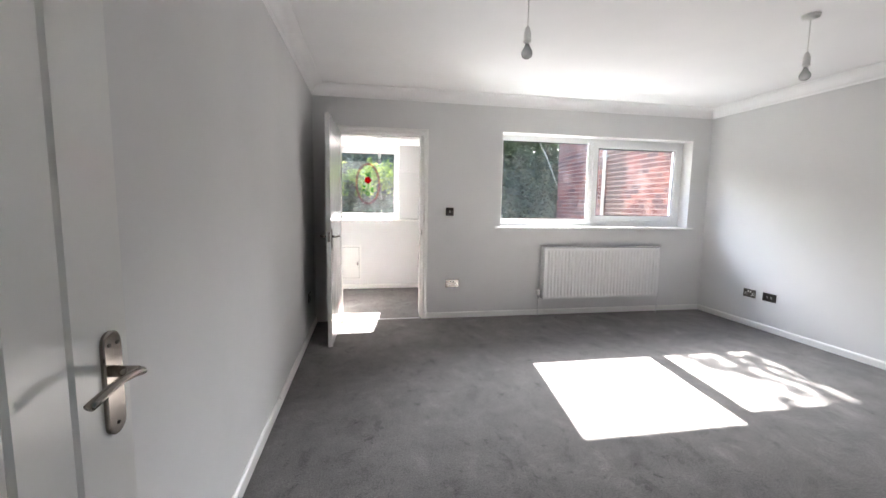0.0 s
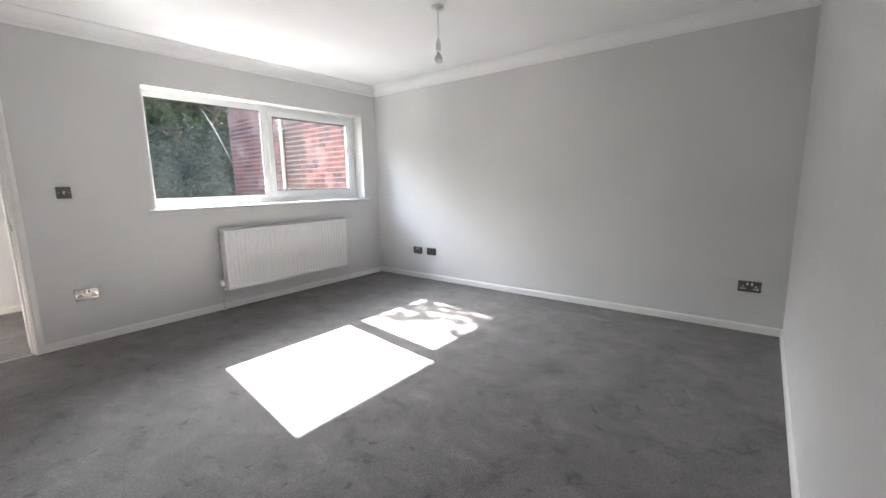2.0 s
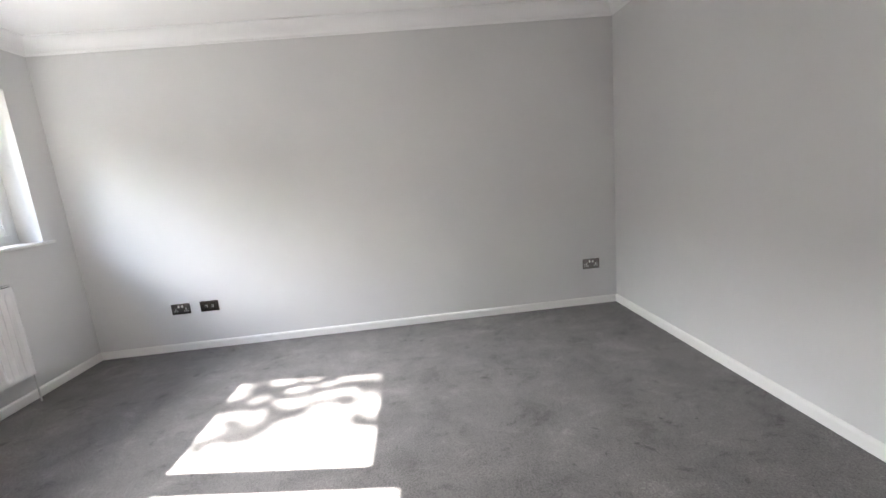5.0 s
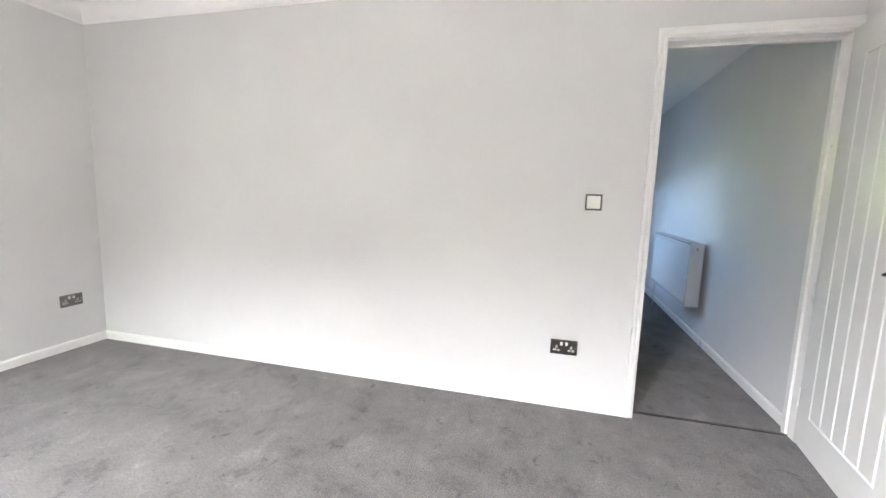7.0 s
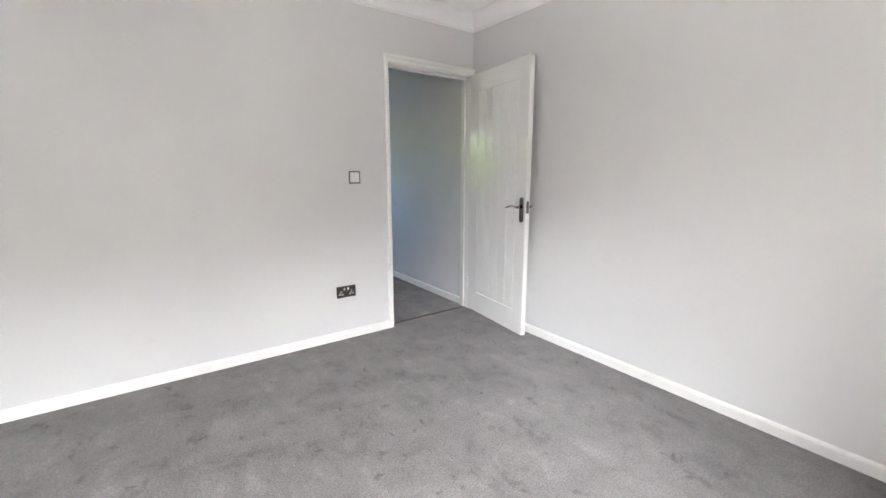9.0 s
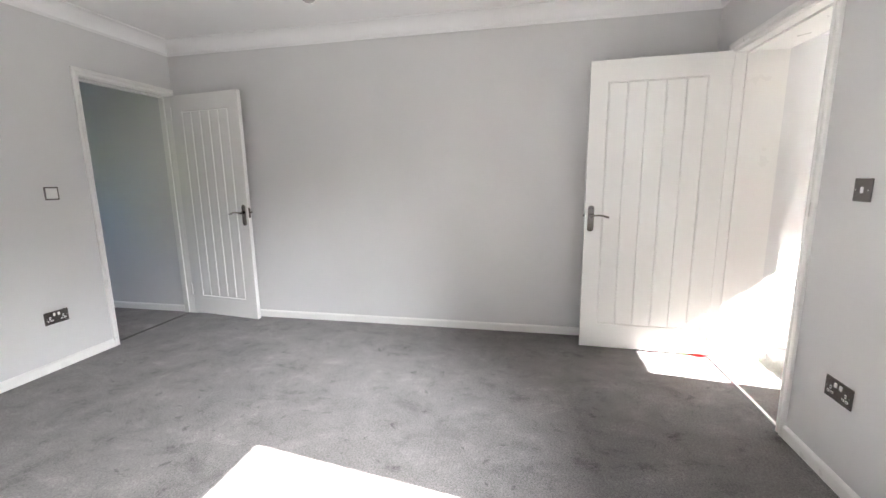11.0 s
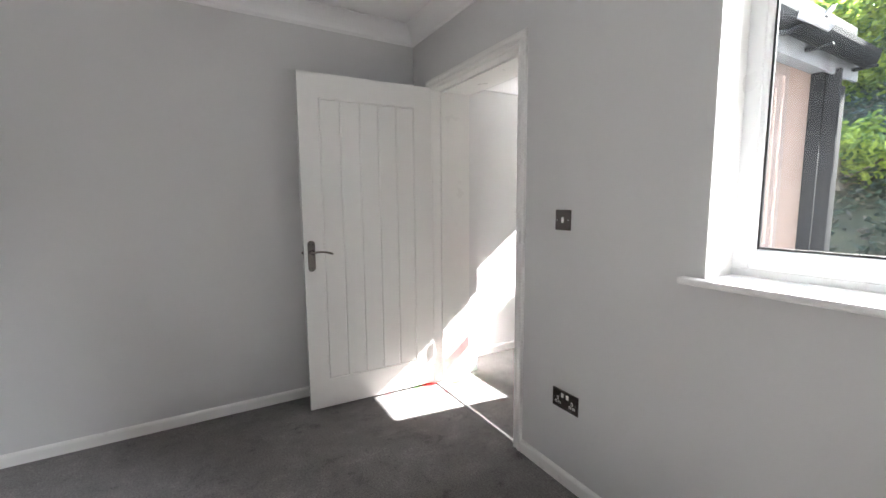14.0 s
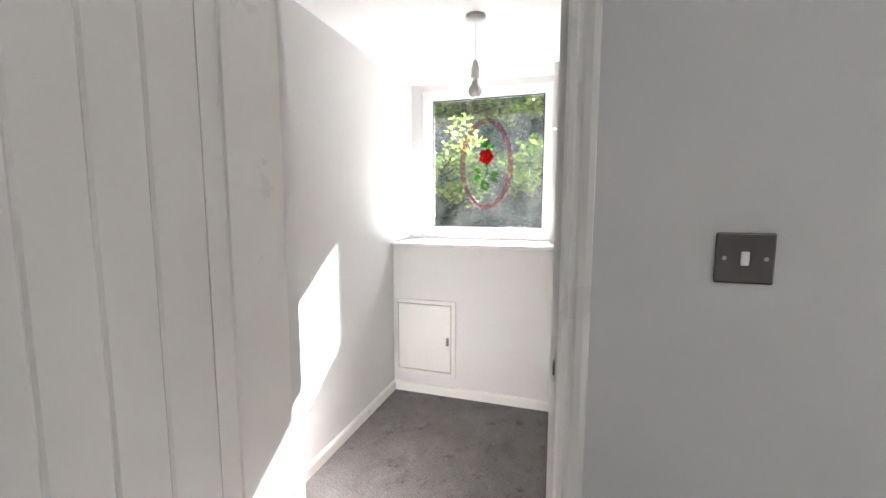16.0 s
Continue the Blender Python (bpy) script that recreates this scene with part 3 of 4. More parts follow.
def pane(x0, x1, z0, z1, y, mat, parent):
    bm = bmesh.new()
    box(bm, x0, x1, y, y + 0.004, z0, z1)
    ob = part("pane", bm, mat, parent)
    ob.visible_shadow = False
    return ob


def room_window():
    win = tagged(thing("window_1", pose(0, 0, 0), "wide white plastic window with a fixed pane and an opening casement", ""), kind="structure")
    x0, x1, z0, z1 = WIN[0], WIN[1], SILL_Z, WIN[3]
    ya, yb = 4.466, 4.536
    zf = z0 + 0.022
    bm = bmesh.new()
    ring(bm, x0, x1, zf, z1, 0.048, ya, yb)
    rounded(bm, 3.112, 3.166, ya, yb, zf + 0.045, z1 - 0.045, 0.004)
    part("window_frame", bm, UPVC, win)
    bm = bmesh.new()
    rounded(bm, x0 + 0.001, x1 - 0.001, ya - 0.004, yb, z0 + 0.0005, zf + 0.001, 0.003)
    part("cill_section", bm, UPVC, win)
    bm = bmesh.new()
    ring(bm, x0 + 0.040, 3.120, zf + 0.040, z1 - 0.040, 0.024, ya + 0.004, ya + 0.03, 0.006)
    part("glazing_bead", bm, UPVC, win)
    sash = new("window_casement")
    sash.parent = win
    tagged(sash, "white top-hung opening casement with a small handle")
    bm = bmesh.new()
    ring(bm, 3.152, x1 - 0.042, zf + 0.040, z1 - 0.040, 0.058, ya - 0.014, yb - 0.004, 0.005)
    part("casement_frame", bm, UPVC, sash)
    bm = bmesh.new()
    ring(bm, 3.206, x1 - 0.096, zf + 0.094, z1 - 0.094, 0.012, ya - 0.004, ya + 0.018, 0.004)
    part("glazing_bead", bm, UPVC, sash)
    # Added bar: its shadow shortens the casement's sun patch on the carpet.
    bm = bmesh.new()
    rounded(bm, 3.152, x1 - 0.050, yb - 0.043, yb + 0.047, z1 - 0.106, z1 - 0.090, 0.003)
    part("sun_trim_bar", bm, BLACK_PLASTIC, sash, "added dark bar over the opening pane that trims its sun patch")
    gx0, gx1, gz0, gz1 = 3.217, x1 - 0.107, zf + 0.105, z1 - 0.105
    bm = bmesh.new()
    gasket(bm, gx0, gx1, gz0, gz1, ya + 0.006)
    part("gasket", bm, RUBBER, sash)
    pane(gx0, gx1, gz0, gz1, ya + 0.014, GLASS, sash)
    bm = bmesh.new()
    rounded(bm, 3.72, 3.80, ya - 0.026, ya - 0.014, zf + 0.058, zf + 0.078, 0.003)
    rod(bm, [(3.74, ya - 0.026, zf + 0.068), (3.74, ya - 0.040, zf + 0.068), (3.66, ya - 0.044, zf + 0.062)], [0.007, 0.007, 0.006], 10)
    part("casement_handle", bm, UPVC, sash)
    bm = bmesh.new()
    gasket(bm, x0 + 0.063, 3.097, zf + 0.063, z1 - 0.063, ya + 0.012)
    part("gasket", bm, RUBBER, win)
    pane(x0 + 0.063, 3.097, zf + 0.063, z1 - 0.063, ya + 0.02, GLASS, win)
    bm = bmesh.new()
    rounded(bm, x0 + 0.002, x1 - 0.002, 4.28, ya + 0.004, SILL_Z - 0.021, SILL_Z, 0.006, 3)
    rounded(bm, x0 - 0.062, x1 + 0.055, 4.268, L - 0.0005, SILL_Z - 0.022, SILL_Z, 0.007, 3)
    part("window_sill", bm, TRIM_PAINT, win, "white painted window board")
    bm = bmesh.new()
    t = 0.0035
    box(bm, x0, x0 + t, L - 0.0005, ya, SILL_Z, z1 - t)
    box(bm, x1 - t, x1, L - 0.0005, ya, SILL_Z, z1 - t)
    box(bm, x0, x1, L - 0.0005, ya, z1 - t, z1)
    part("reveal", bm, TRIM_PAINT, win, "white painted window reveal")
    bm = bmesh.new()
    rounded(bm, x0 - 0.03, x1 + 0.03, yb - 0.01, NORTH_OUT + 0.05, SILL_Z - 0.035, SILL_Z - 0.005, 0.006)
    part("outer_sill", bm, UPVC, win)


room_window()


def hall_window():
    win = tagged(thing("window_3", pose(1.27, 0, 0, 0, 0, 90), "white plastic hall window looking onto the garden", ""), kind="structure")
    y0, y1, z0, z1 = HALL_WIN
    bm = bmesh.new()
    ring(bm, y0, y1, z0, z1, 0.055, 0.01, 0.07)
    rounded(bm, (y0 + y1) / 2 - 0.03, (y0 + y1) / 2 + 0.03, 0.01, 0.07, z0 + 0.05, z1 - 0.05, 0.004)
    part("window_frame", bm, UPVC, win)
    for a, b in ((y0 + 0.055, (y0 + y1) / 2 - 0.03), ((y0 + y1) / 2 + 0.03, y1 - 0.055)):
        pane(a, b, z0 + 0.055, z1 - 0.055, 0.04, GLASS, win)
    bm = bmesh.new()
    rounded(bm, y0 - 0.04, y1 + 0.04, 0.08, 0.145, z0 - 0.022, z0, 0.006, 3)
    part("window_sill", bm, TRIM_PAINT, win, "white painted window board")


hall_window()


def flat_ring(bm, cx, cz, a0, b0, a1, b1, y0, y1, steps=40):
    """An oval band with thickness, in the plane of x and z."""
    rows = []
    for k in range(steps):
        t = 2 * math.pi * k / steps
        c, s = math.cos(t), math.sin(t)
        rows.append([bm.verts.new(p) for p in ((cx + a0 * c, y0, cz + b0 * s), (cx + a1 * c, y0, cz + b1 * s), (cx + a1 * c, y1, cz + b1 * s), (cx + a0 * c, y1, cz + b0 * s))])
    for k in range(steps):
        a, b = rows[k], rows[(k + 1) % steps]
        for j in range(4):
            bm.faces.new((a[j], a[(j + 1) % 4], b[(j + 1) % 4], b[j]))


def flat_shape(bm, outline, y0, y1):
    a = [bm.verts.new((x, y0, z)) for x, z in outline]
    b = [bm.verts.new((x, y1, z)) for x, z in outline]
    bm.faces.new(a)
    bm.faces.new(b[::-1])
    for k in range(len(a)):
        bm.faces.new((a[k], a[(k + 1) % len(a)], b[(k + 1) % len(a)], b[k]))


def leaf_outline(x, z, angle, length, wide):
    pts = []
    for k in range(12):
        t = 2 * math.pi * k / 12
        u, v = (math.cos(t) + 1) / 2 * length, math.sin(t) * wide * (1.15 - 0.5 * (math.cos(t) + 1) / 2)
        pts.append((x + u * math.cos(angle) - v * math.sin(angle), z + u * math.sin(angle) + v * math.cos(angle)))
    return pts


def rose_panel(holder, cx, cz, halfx, halfz, x0, x1, z0, z1, band, red, green):
    """Stained pieces set on a pane whose face is at y = 0: an oval band, a rose, its leaves and stem, and lead lines."""
    bm = bmesh.new()
    flat_ring(bm, cx, cz, halfx - 0.030, halfz - 0.030, halfx, halfz, -0.004, -0.001)
    part("oval_band", bm, band, holder, "pink stained glass oval band")
    bm = bmesh.new()
    rz = cz + 0.055
    rose = []
    for k in range(30):
        t = 2 * math.pi * k / 30
        r = 0.050 * (1 + 0.10 * math.cos(5 * t + 0.6) + 0.04 * math.cos(9 * t))
        rose.append((cx + r * math.cos(t), rz + r * math.sin(t) * 1.05))
    flat_shape(bm, rose, -0.004, -0.001)
    part("rose", bm, red, holder, "red stained glass rose")
    bm = bmesh.new()
    for x, z, a, n, w in ((0.0, 0.115, 1.2, 0.065, 0.017), (0.0, 0.115, 2.3, 0.065, 0.016), (0.01, 0.112, 0.35, 0.055, 0.014),
                          (-0.035, -0.055, 2.6, 0.050, 0.020), (-0.045, -0.075, 3.9, 0.055, 0.017), (0.040, -0.085, 0.5, 0.055, 0.022), (0.040, -0.095, -0.6, 0.060, 0.016)):
        flat_shape(bm, leaf_outline(cx + x, cz + z, a, n, w), -0.004, -0.001)
    flat_ring(bm, cx - 0.005, cz - 0.150, 0.013, 0.015, 0.032, 0.036, -0.0042, -0.0012, 20)
    stem = [(0.002, 0.005), (0.010, -0.03), (0.006, -0.065), (-0.012, -0.10), (-0.032, -0.13)]
    left = [(cx + x - 0.005, cz + z) for x, z in stem]
    right = [(cx + x + 0.005, cz + z) for x, z in stem[::-1]]
    flat_shape(bm, left + right, -0.0044, -0.0014)
    part("leaves", bm, green, holder, "green stained glass leaves and curling stem")
    bm = bmesh.new()
    flat_ring(bm, cx, cz, halfx - 0.002, halfz - 0.002, halfx + 0.003, halfz + 0.003, -0.006, -0.001)
    flat_ring(bm, cx, cz, halfx - 0.033, halfz - 0.033, halfx - 0.029, halfz - 0.029, -0.006, -0.001)
    for a, b, c, d in ((x0, cx - halfx, cz - 0.002, cz + 0.002), (cx + halfx, x1, cz - 0.002, cz + 0.002), (cx - 0.002, cx + 0.002, z0, cz - halfz), (cx - 0.002, cx + 0.002, cz + halfz, z1)):
        box(bm, a, b, -0.005, -0.001, c, d)
    for k in range(8):
        t = math.pi / 8 + 2 * math.pi * k / 8
        c, s = math.cos(t), math.sin(t)
        rod(bm, [(cx + (halfx - 0.030) * c, -0.003, cz + (halfz - 0.030) * s), (cx + halfx * c, -0.003, cz + halfz * s)], 0.0018, 6)
    for sx, sz, ex, ez in ((0.03, 0.125, 0.145, 0.17), (-0.03, 0.125, -0.15, 0.11), (0.05, 0.09, 0.155, 0.03), (-0.07, -0.06, -0.165, -0.09), (0.07, -0.11, 0.145, -0.17)):
        rod(bm, [(cx + sx, -0.003, cz + sz), (cx + ex * halfx / 0.20, -0.003, cz + ez)], 0.0015, 6)
    part("lead_lines", bm, LEAD, holder, "thin dark lead lines")


def porch_window():
    win = tagged(thing("window_2", pose(0, 0, 0), "white porch window with a stained glass rose in an oval", ""), kind="structure")
    bm = bmesh.new()
    ring(bm, 0.072, 1.00, SILL_Z + 0.022, 2.06, 0.064, 6.38, 6.44)
    rounded(bm, 0.071, 0.999, 6.376, 6.44, SILL_Z + 0.0005, SILL_Z + 0.023, 0.003)
    part("window_frame", bm, UPVC, win)
    bm = bmesh.new()
    rounded(bm, 0.130, 0.150, 6.384, 6.43, SILL_Z + 0.08, 2.0, 0.004)
    part("glazing_bead", bm, UPVC, win)
    bm = bmesh.new()
    gasket(bm, 0.148, 0.937, SILL_Z + 0.085, 1.997, 6.392)
    part("gasket", bm, RUBBER, win)
    pane(0.148, 0.937, SILL_Z + 0.085, 1.997, 6.404, PORCH_GLASS, win)
    art = new("stained_glass")
    art.parent = win
    art.matrix_basis = pose(0, 6.404, 0)
    tagged(art, "stained glass rose in a pink oval on the pane")
    rose_panel(art, 0.540, 1.541, 0.186, 0.315, 0.148, 0.937, SILL_Z + 0.085, 1.997, PINK_GLASS, RED_GLASS, GREEN_GLASS)
    bm = bmesh.new()
    rounded(bm, 0.005, PORCH_E - 0.005, PORCH_N - 0.025, 6.385, SILL_Z - 0.022, SILL_Z, 0.006, 3)
    part("window_sill", bm, TRIM_PAINT, win, "deep white painted window board")


porch_window()


def front_door():
    door = thing("front_door", pose(1.50, -0.032, 0), "cream plastic front door with a stained glass rose in an obscured pane", "door")
    y0, y1, top = FD

    def frame_of(bm, a, b, c, d, w, p, q, r=0.005):
        rounded(bm, p, q, a, a + w, c, d, r)
        rounded(bm, p, q, b - w, b, c, d, r)
        rounded(bm, p, q, a + w * 0.98, b - w * 0.98, d - w, d, r)
        rounded(bm, p, q, a + w * 0.98, b - w * 0.98, c, c + w, r)

    bm = bmesh.new()
    frame_of(bm, y0 + 0.002, y1 - 0.002, 0.0, top - 0.002, 0.055, -0.06, 0.018)
    part("door_frame", bm, DOOR_UPVC, door)
    bm = bmesh.new()
    frame_of(bm, 5.222, 5.998, 0.05, 1.968, 0.075, -0.05, 0.004)
    rounded(bm, -0.05, 0.004, 5.29, 5.93, 0.88, 0.98, 0.005)
    rounded(bm, -0.045, -0.005, 5.29, 5.93, 0.12, 0.89, 0.004)
    part("leaf", bm, DOOR_UPVC, door)
    bm = bmesh.new()
    frame_of(bm, 5.290, 5.932, 0.972, 1.902, 0.014, -0.004, 0.012, 0.003)
    part("glazing_bead", bm, DOOR_UPVC, door)
    bm = bmesh.new()
    box(bm, -0.024, -0.018, 5.295, 5.928, 0.975, 1.898)
    part("glass_panel", bm, FROSTED, door, "obscured green-grey glass pane")
    art = new("stained_glass")
    art.parent = door
    art.matrix_basis = pose(-0.016, 0, 0, 0, 0, 90)
    tagged(art, "stained glass rose in a mauve oval on the pane")
    rose_panel(art, 5.600, 1.437, 0.190, 0.310, 5.295, 5.928, 0.975, 1.898, MAUVE_FILM, RED_FILM, GREEN_FILM)


front_door()


# ---- radiators ----
def radiator(name, m, width, z0, z1, depth, ribs, label, valve=True):
    """A panel radiator; local x along the wall, y out into the room from the wall at 0."""
    r = thing(name, m, label, "radiator")
    bm = bmesh.new()
    front, back, t = depth, 0.028, 0.012
    n = ribs * 6
    margin = 0.028
    rows = [(z0, 0), (z0 + 0.022, 0), (z0 + 0.040, 0.35), (z0 + 0.055, 1), (z1 - 0.062, 1), (z1 - 0.048, 0.35), (z1 - 0.036, 0), (z1 - 0.0065, 0)]
    cols = [(0.0045, 0.0)] + [(margin + (width - 2 * margin) * k / n, (0.0, 0.15, 0.85, 1.0, 0.85, 0.15)[k % 6]) for k in range(n + 1)] + [(width - 0.0045, 0.0)]
    grid = [[bm.verts.new((x, front - 0.016 * w * h, z)) for x, h in cols] for z, w in rows]
    for a, b in zip(grid, grid[1:]):
        for k in range(len(cols) - 1):
            bm.faces.new((a[k], a[k + 1], b[k + 1], b[k]))
    box(bm, 0.001, width - 0.001, front - t - 0.010, front - t - 0.006, z0 + 0.002, z1 - 0.002)
    part("front_panel", bm, ENAMEL, r, smooth=True)
    # A dark sheet stands in for the shade in the panel's edge gap.
    bm = bmesh.new()
    box(bm, 0.002, width - 0.002, front - t - 0.0055, front - t - 0.0045, z0 + 0.004, z1 - 0.003)
    part("seam_shade", bm, DARK, r, "dark sheet that puts shade into the gap round the front panel")
    bm = bmesh.new()
    rounded(bm, 0.001, width - 0.001, back, back + t, z0 + 0.01, z1 - 0.005, 0.004)
    part("back_panel", bm, ENAMEL, r)
    for x in (-0.001, width - 0.002):
        bm = bmesh.new()
        rounded(bm, x, x + 0.003, back - 0.002, front + 0.001, z0 + 0.004, z1 + 0.003, 0.001, 1)
        part("side_panel", bm, ENAMEL, r)
    bm = bmesh.new()
    ya, yb = back + 0.004, front - 0.006
    rounded(bm, 0, width, front - 0.008, front + 0.001, z1 - 0.002, z1 + 0.004, 0.001, 1)
    rounded(bm, 0, width, back - 0.001, back + 0.007, z1 - 0.002, z1 + 0.004, 0.001, 1)
    k = int(width / 0.016)
    for i in range(k + 1):
        x = width * i / k
        box(bm, x - 0.0022, x + 0.0022, ya, yb, z1 - 0.001, z1 + 0.003)
    part("top_grille", bm, ENAMEL, r, "slotted white top grille")
    bm = bmesh.new()
    kf = int(width / 0.024)
    for i in range(kf):
        x = width * (i + 0.5) / kf
        box(bm, x - 0.0006, x + 0.0006, back + t, front - t - 0.005, z0 + 0.03, z1 - 0.03)
    part("fins", bm, ENAMEL, r)
    bm = bmesh.new()
    ym = (front + back) / 2
    rod(bm, [(-0.002, ym, z1 - 0.045), (-0.008, ym, z1 - 0.045)], 0.010, 12)
    part("blanking_cap", bm, CHROME, r, "small chrome blanking cap")
    xv, zv = -0.036, z0 + 0.030
    if valve:
        bm = bmesh.new()
        lathe(bm, [(0.013, 0.0), (0.020, 0.004), (0.021, 0.030), (0.019, 0.050), (0.014, 0.056), (0.006, 0.058)], (xv, ym, zv + 0.014), 18)
        part("thermostatic_head", bm, PLASTIC, r, "white plastic thermostatic valve head")
        bm = bmesh.new()
        rod(bm, [(xv, ym, zv + 0.016), (xv, ym, zv - 0.012)], 0.011, 12)
        rod(bm, [(xv, ym, zv), (0.0, ym, zv)], 0.008, 12)
        rod(bm, [(xv, ym, zv - 0.010), (xv, ym, zv - 0.034)], 0.012, 6)
        part("valve_body", bm, CHROME, r, "chrome radiator valve")
        bm = bmesh.new()
        rod(bm, [(xv, ym, zv - 0.030), (xv, ym, 0.0)], 0.0055, 12)
        part("pipe", bm, WALL_PAINT, r, "grey painted pipe into the floor")
    bm = bmesh.new()
    xw = width + 0.026
    rod(bm, [(xw, ym, zv - 0.018), (xw, ym, zv + 0.022)], 0.010, 12)
    rod(bm, [(xw, ym, zv), (width - 0.002, ym, zv)], 0.008, 12)
    part("lockshield_valve", bm, CHROME, r, "chrome lockshield valve")
    bm = bmesh.new()
    rod(bm, [(xw, ym, zv - 0.016), (xw, ym, 0.0)], 0.005, 12)
    part("pipe", bm, WALL_PAINT, r, "grey painted pipe into the floor")
    for x in (width * 0.15, width * 0.85):
        bm = bmesh.new()
        rounded(bm, x - 0.015, x + 0.015, 0.0005, back + 0.002, z0 + 0.05, z1 - 0.05, 0.002, 1)
        part("bracket", bm, ENAMEL, r)
    return r


# local x runs along the wall from the thermostatic valve
radiator("radiator", Matrix.Translation((2.470, L, 0)) @ Matrix.Scale(-1, 4, (0, 1, 0)), 1.45, 0.204, 0.790, 0.115, 34, "long white double panel radiator under the window")
radiator("radiator", pose(0, -1.51, 0, 0, 0, -90), 1.25, 0.30, 0.845, 0.13, 30, "white panel radiator on the grey hall wall", False)


# ---- plates on the walls ----
def plate(name, m, kind, label):
    """A flat metal wall plate; local x across, z up, y out of the wall."""
    p = thing(name, m, label, "light switch" if kind != "socket" else "electrical socket")
    w = 0.073 if kind == "socket" else 0.043
    bm = bmesh.new()
    rounded(bm, -w, w, 0.0005, 0.006, -0.043, 0.043, 0.003, 2)
    part("face_plate", bm, PLATE, p)
    for s in (-1, 1):
        bm = bmesh.new()
        rod(bm, [(s * (w - 0.013), 0.0055, 0), (s * (w - 0.013), 0.0072, 0)], 0.0036, 12)
        part("screw", bm, CHROME, p)
    if kind == "switch":
        bm = bmesh.new()
        rounded(bm, -0.0062, 0.0062, 0.005, 0.0095, -0.0118, 0.0118, 0.002, 2)
        part("rocker", bm, PLASTIC, p, "small white rocker")
    elif kind == "dimmer":
        bm = bmesh.new()
        rod(bm, [(0, 0.005, 0), (0, 0.020, 0)], [0.0115, 0.010], 20)
        part("knob", bm, CHROME, p, "round metal dimmer knob")
    elif kind == "spur":
        bm = bmesh.new()
        rounded(bm, -0.034, 0.034, 0.005, 0.008, -0.034, 0.034, 0.002, 2)
        part("insert", bm, PLASTIC, p)
        bm = bmesh.new()
        rounded(bm, -0.010, 0.010, 0.0075, 0.011, -0.009, 0.009, 0.002, 2)
        part("rocker", bm, PLASTIC, p)
    else:
        for s in (-1, 1):
            bm = bmesh.new()
            rounded(bm, s * 0.014 - 0.007, s * 0.014 + 0.007, 0.005, 0.009, 0.010, 0.030, 0.002, 2)
            part("rocker", bm, PLASTIC, p, "small white rocker")
            bm = bmesh.new()
            c = s * 0.040
            holes = ((0.0, 0.001, 0.0050, 0.0075), (-0.010, -0.0175, 0.0070, 0.0052), (0.010, -0.0175, 0.0070, 0.0052))
            for u, v, hw, hh in holes:
                rounded(bm, c + u - hw, c + u + hw, 0.005, 0.0070, v - hh, v + hh, 0.0015, 1)
            part("outlet", bm, PLASTIC, p, "white surrounds of the three pin slots")
            bm = bmesh.new()
            for u, v, hw, hh in holes:
                box(bm, c + u - hw * 0.5, c + u + hw * 0.5, 0.0065, 0.0074, v - hh * 0.5, v + hh * 0.5)
            part("slots", bm, DARK, p)
    return p


def blank_plate(m, label):
    p = thing("media_plate", m, label, "wall plate")
    bm = bmesh.new()
    rounded(bm, -0.073, 0.073, 0.0005, 0.006, -0.043, 0.043, 0.003, 2)
    part("face_plate", bm, PLATE, p)
    for x in (-0.024, 0.024):
        bm = bmesh.new()
        rounded(bm, x - 0.0085, x + 0.0085, 0.005, 0.0078, -0.0085, 0.0085, 0.002, 2)
        part("outlet", bm, PLASTIC, p, "white aerial outlet")
        bm = bmesh.new()
        rod(bm, [(x, 0.0075, 0), (x, 0.0135, 0)], 0.0055, 12)
        part("connector", bm, DARK, p)
    return p


NORTH, SOUTH, EAST, WEST = 180, 0, 90, -90
plate("socket", pose(1.450, L, 0.385, 0, 0, NORTH), "socket", "pewter double socket low on the grey wall beside the porch doorway")
plate("light_switch", pose(1.411, L, 1.172, 0, 0, NORTH), "switch", "pewter single light switch beside the porch doorway")
plate("socket", pose(W, 3.622, 0.350, 0, 0, EAST), "socket", "pewter double socket beside the aerial plate")
blank_plate(pose(W, 3.399, 0.351, 0, 0, EAST), "pewter aerial plate beside a socket low on the wall")
plate("socket", pose(W, 0.224, 0.357, 0, 0, EAST), "socket", "pewter double socket low in the corner of the room")
plate("socket", pose(1.174, 0, 0.356, 0, 0, SOUTH), "socket", "pewter double socket low beside the hall doorway")
plate("light_switch", pose(1.075, 0, 1.173, 0, 0, SOUTH), "spur", "pewter switch plate with a white centre beside the hall doorway")
plate("socket", pose(0, 3.86, 0.37, 0, 0, WEST), "socket", "pewter double socket in the shade behind the open door")


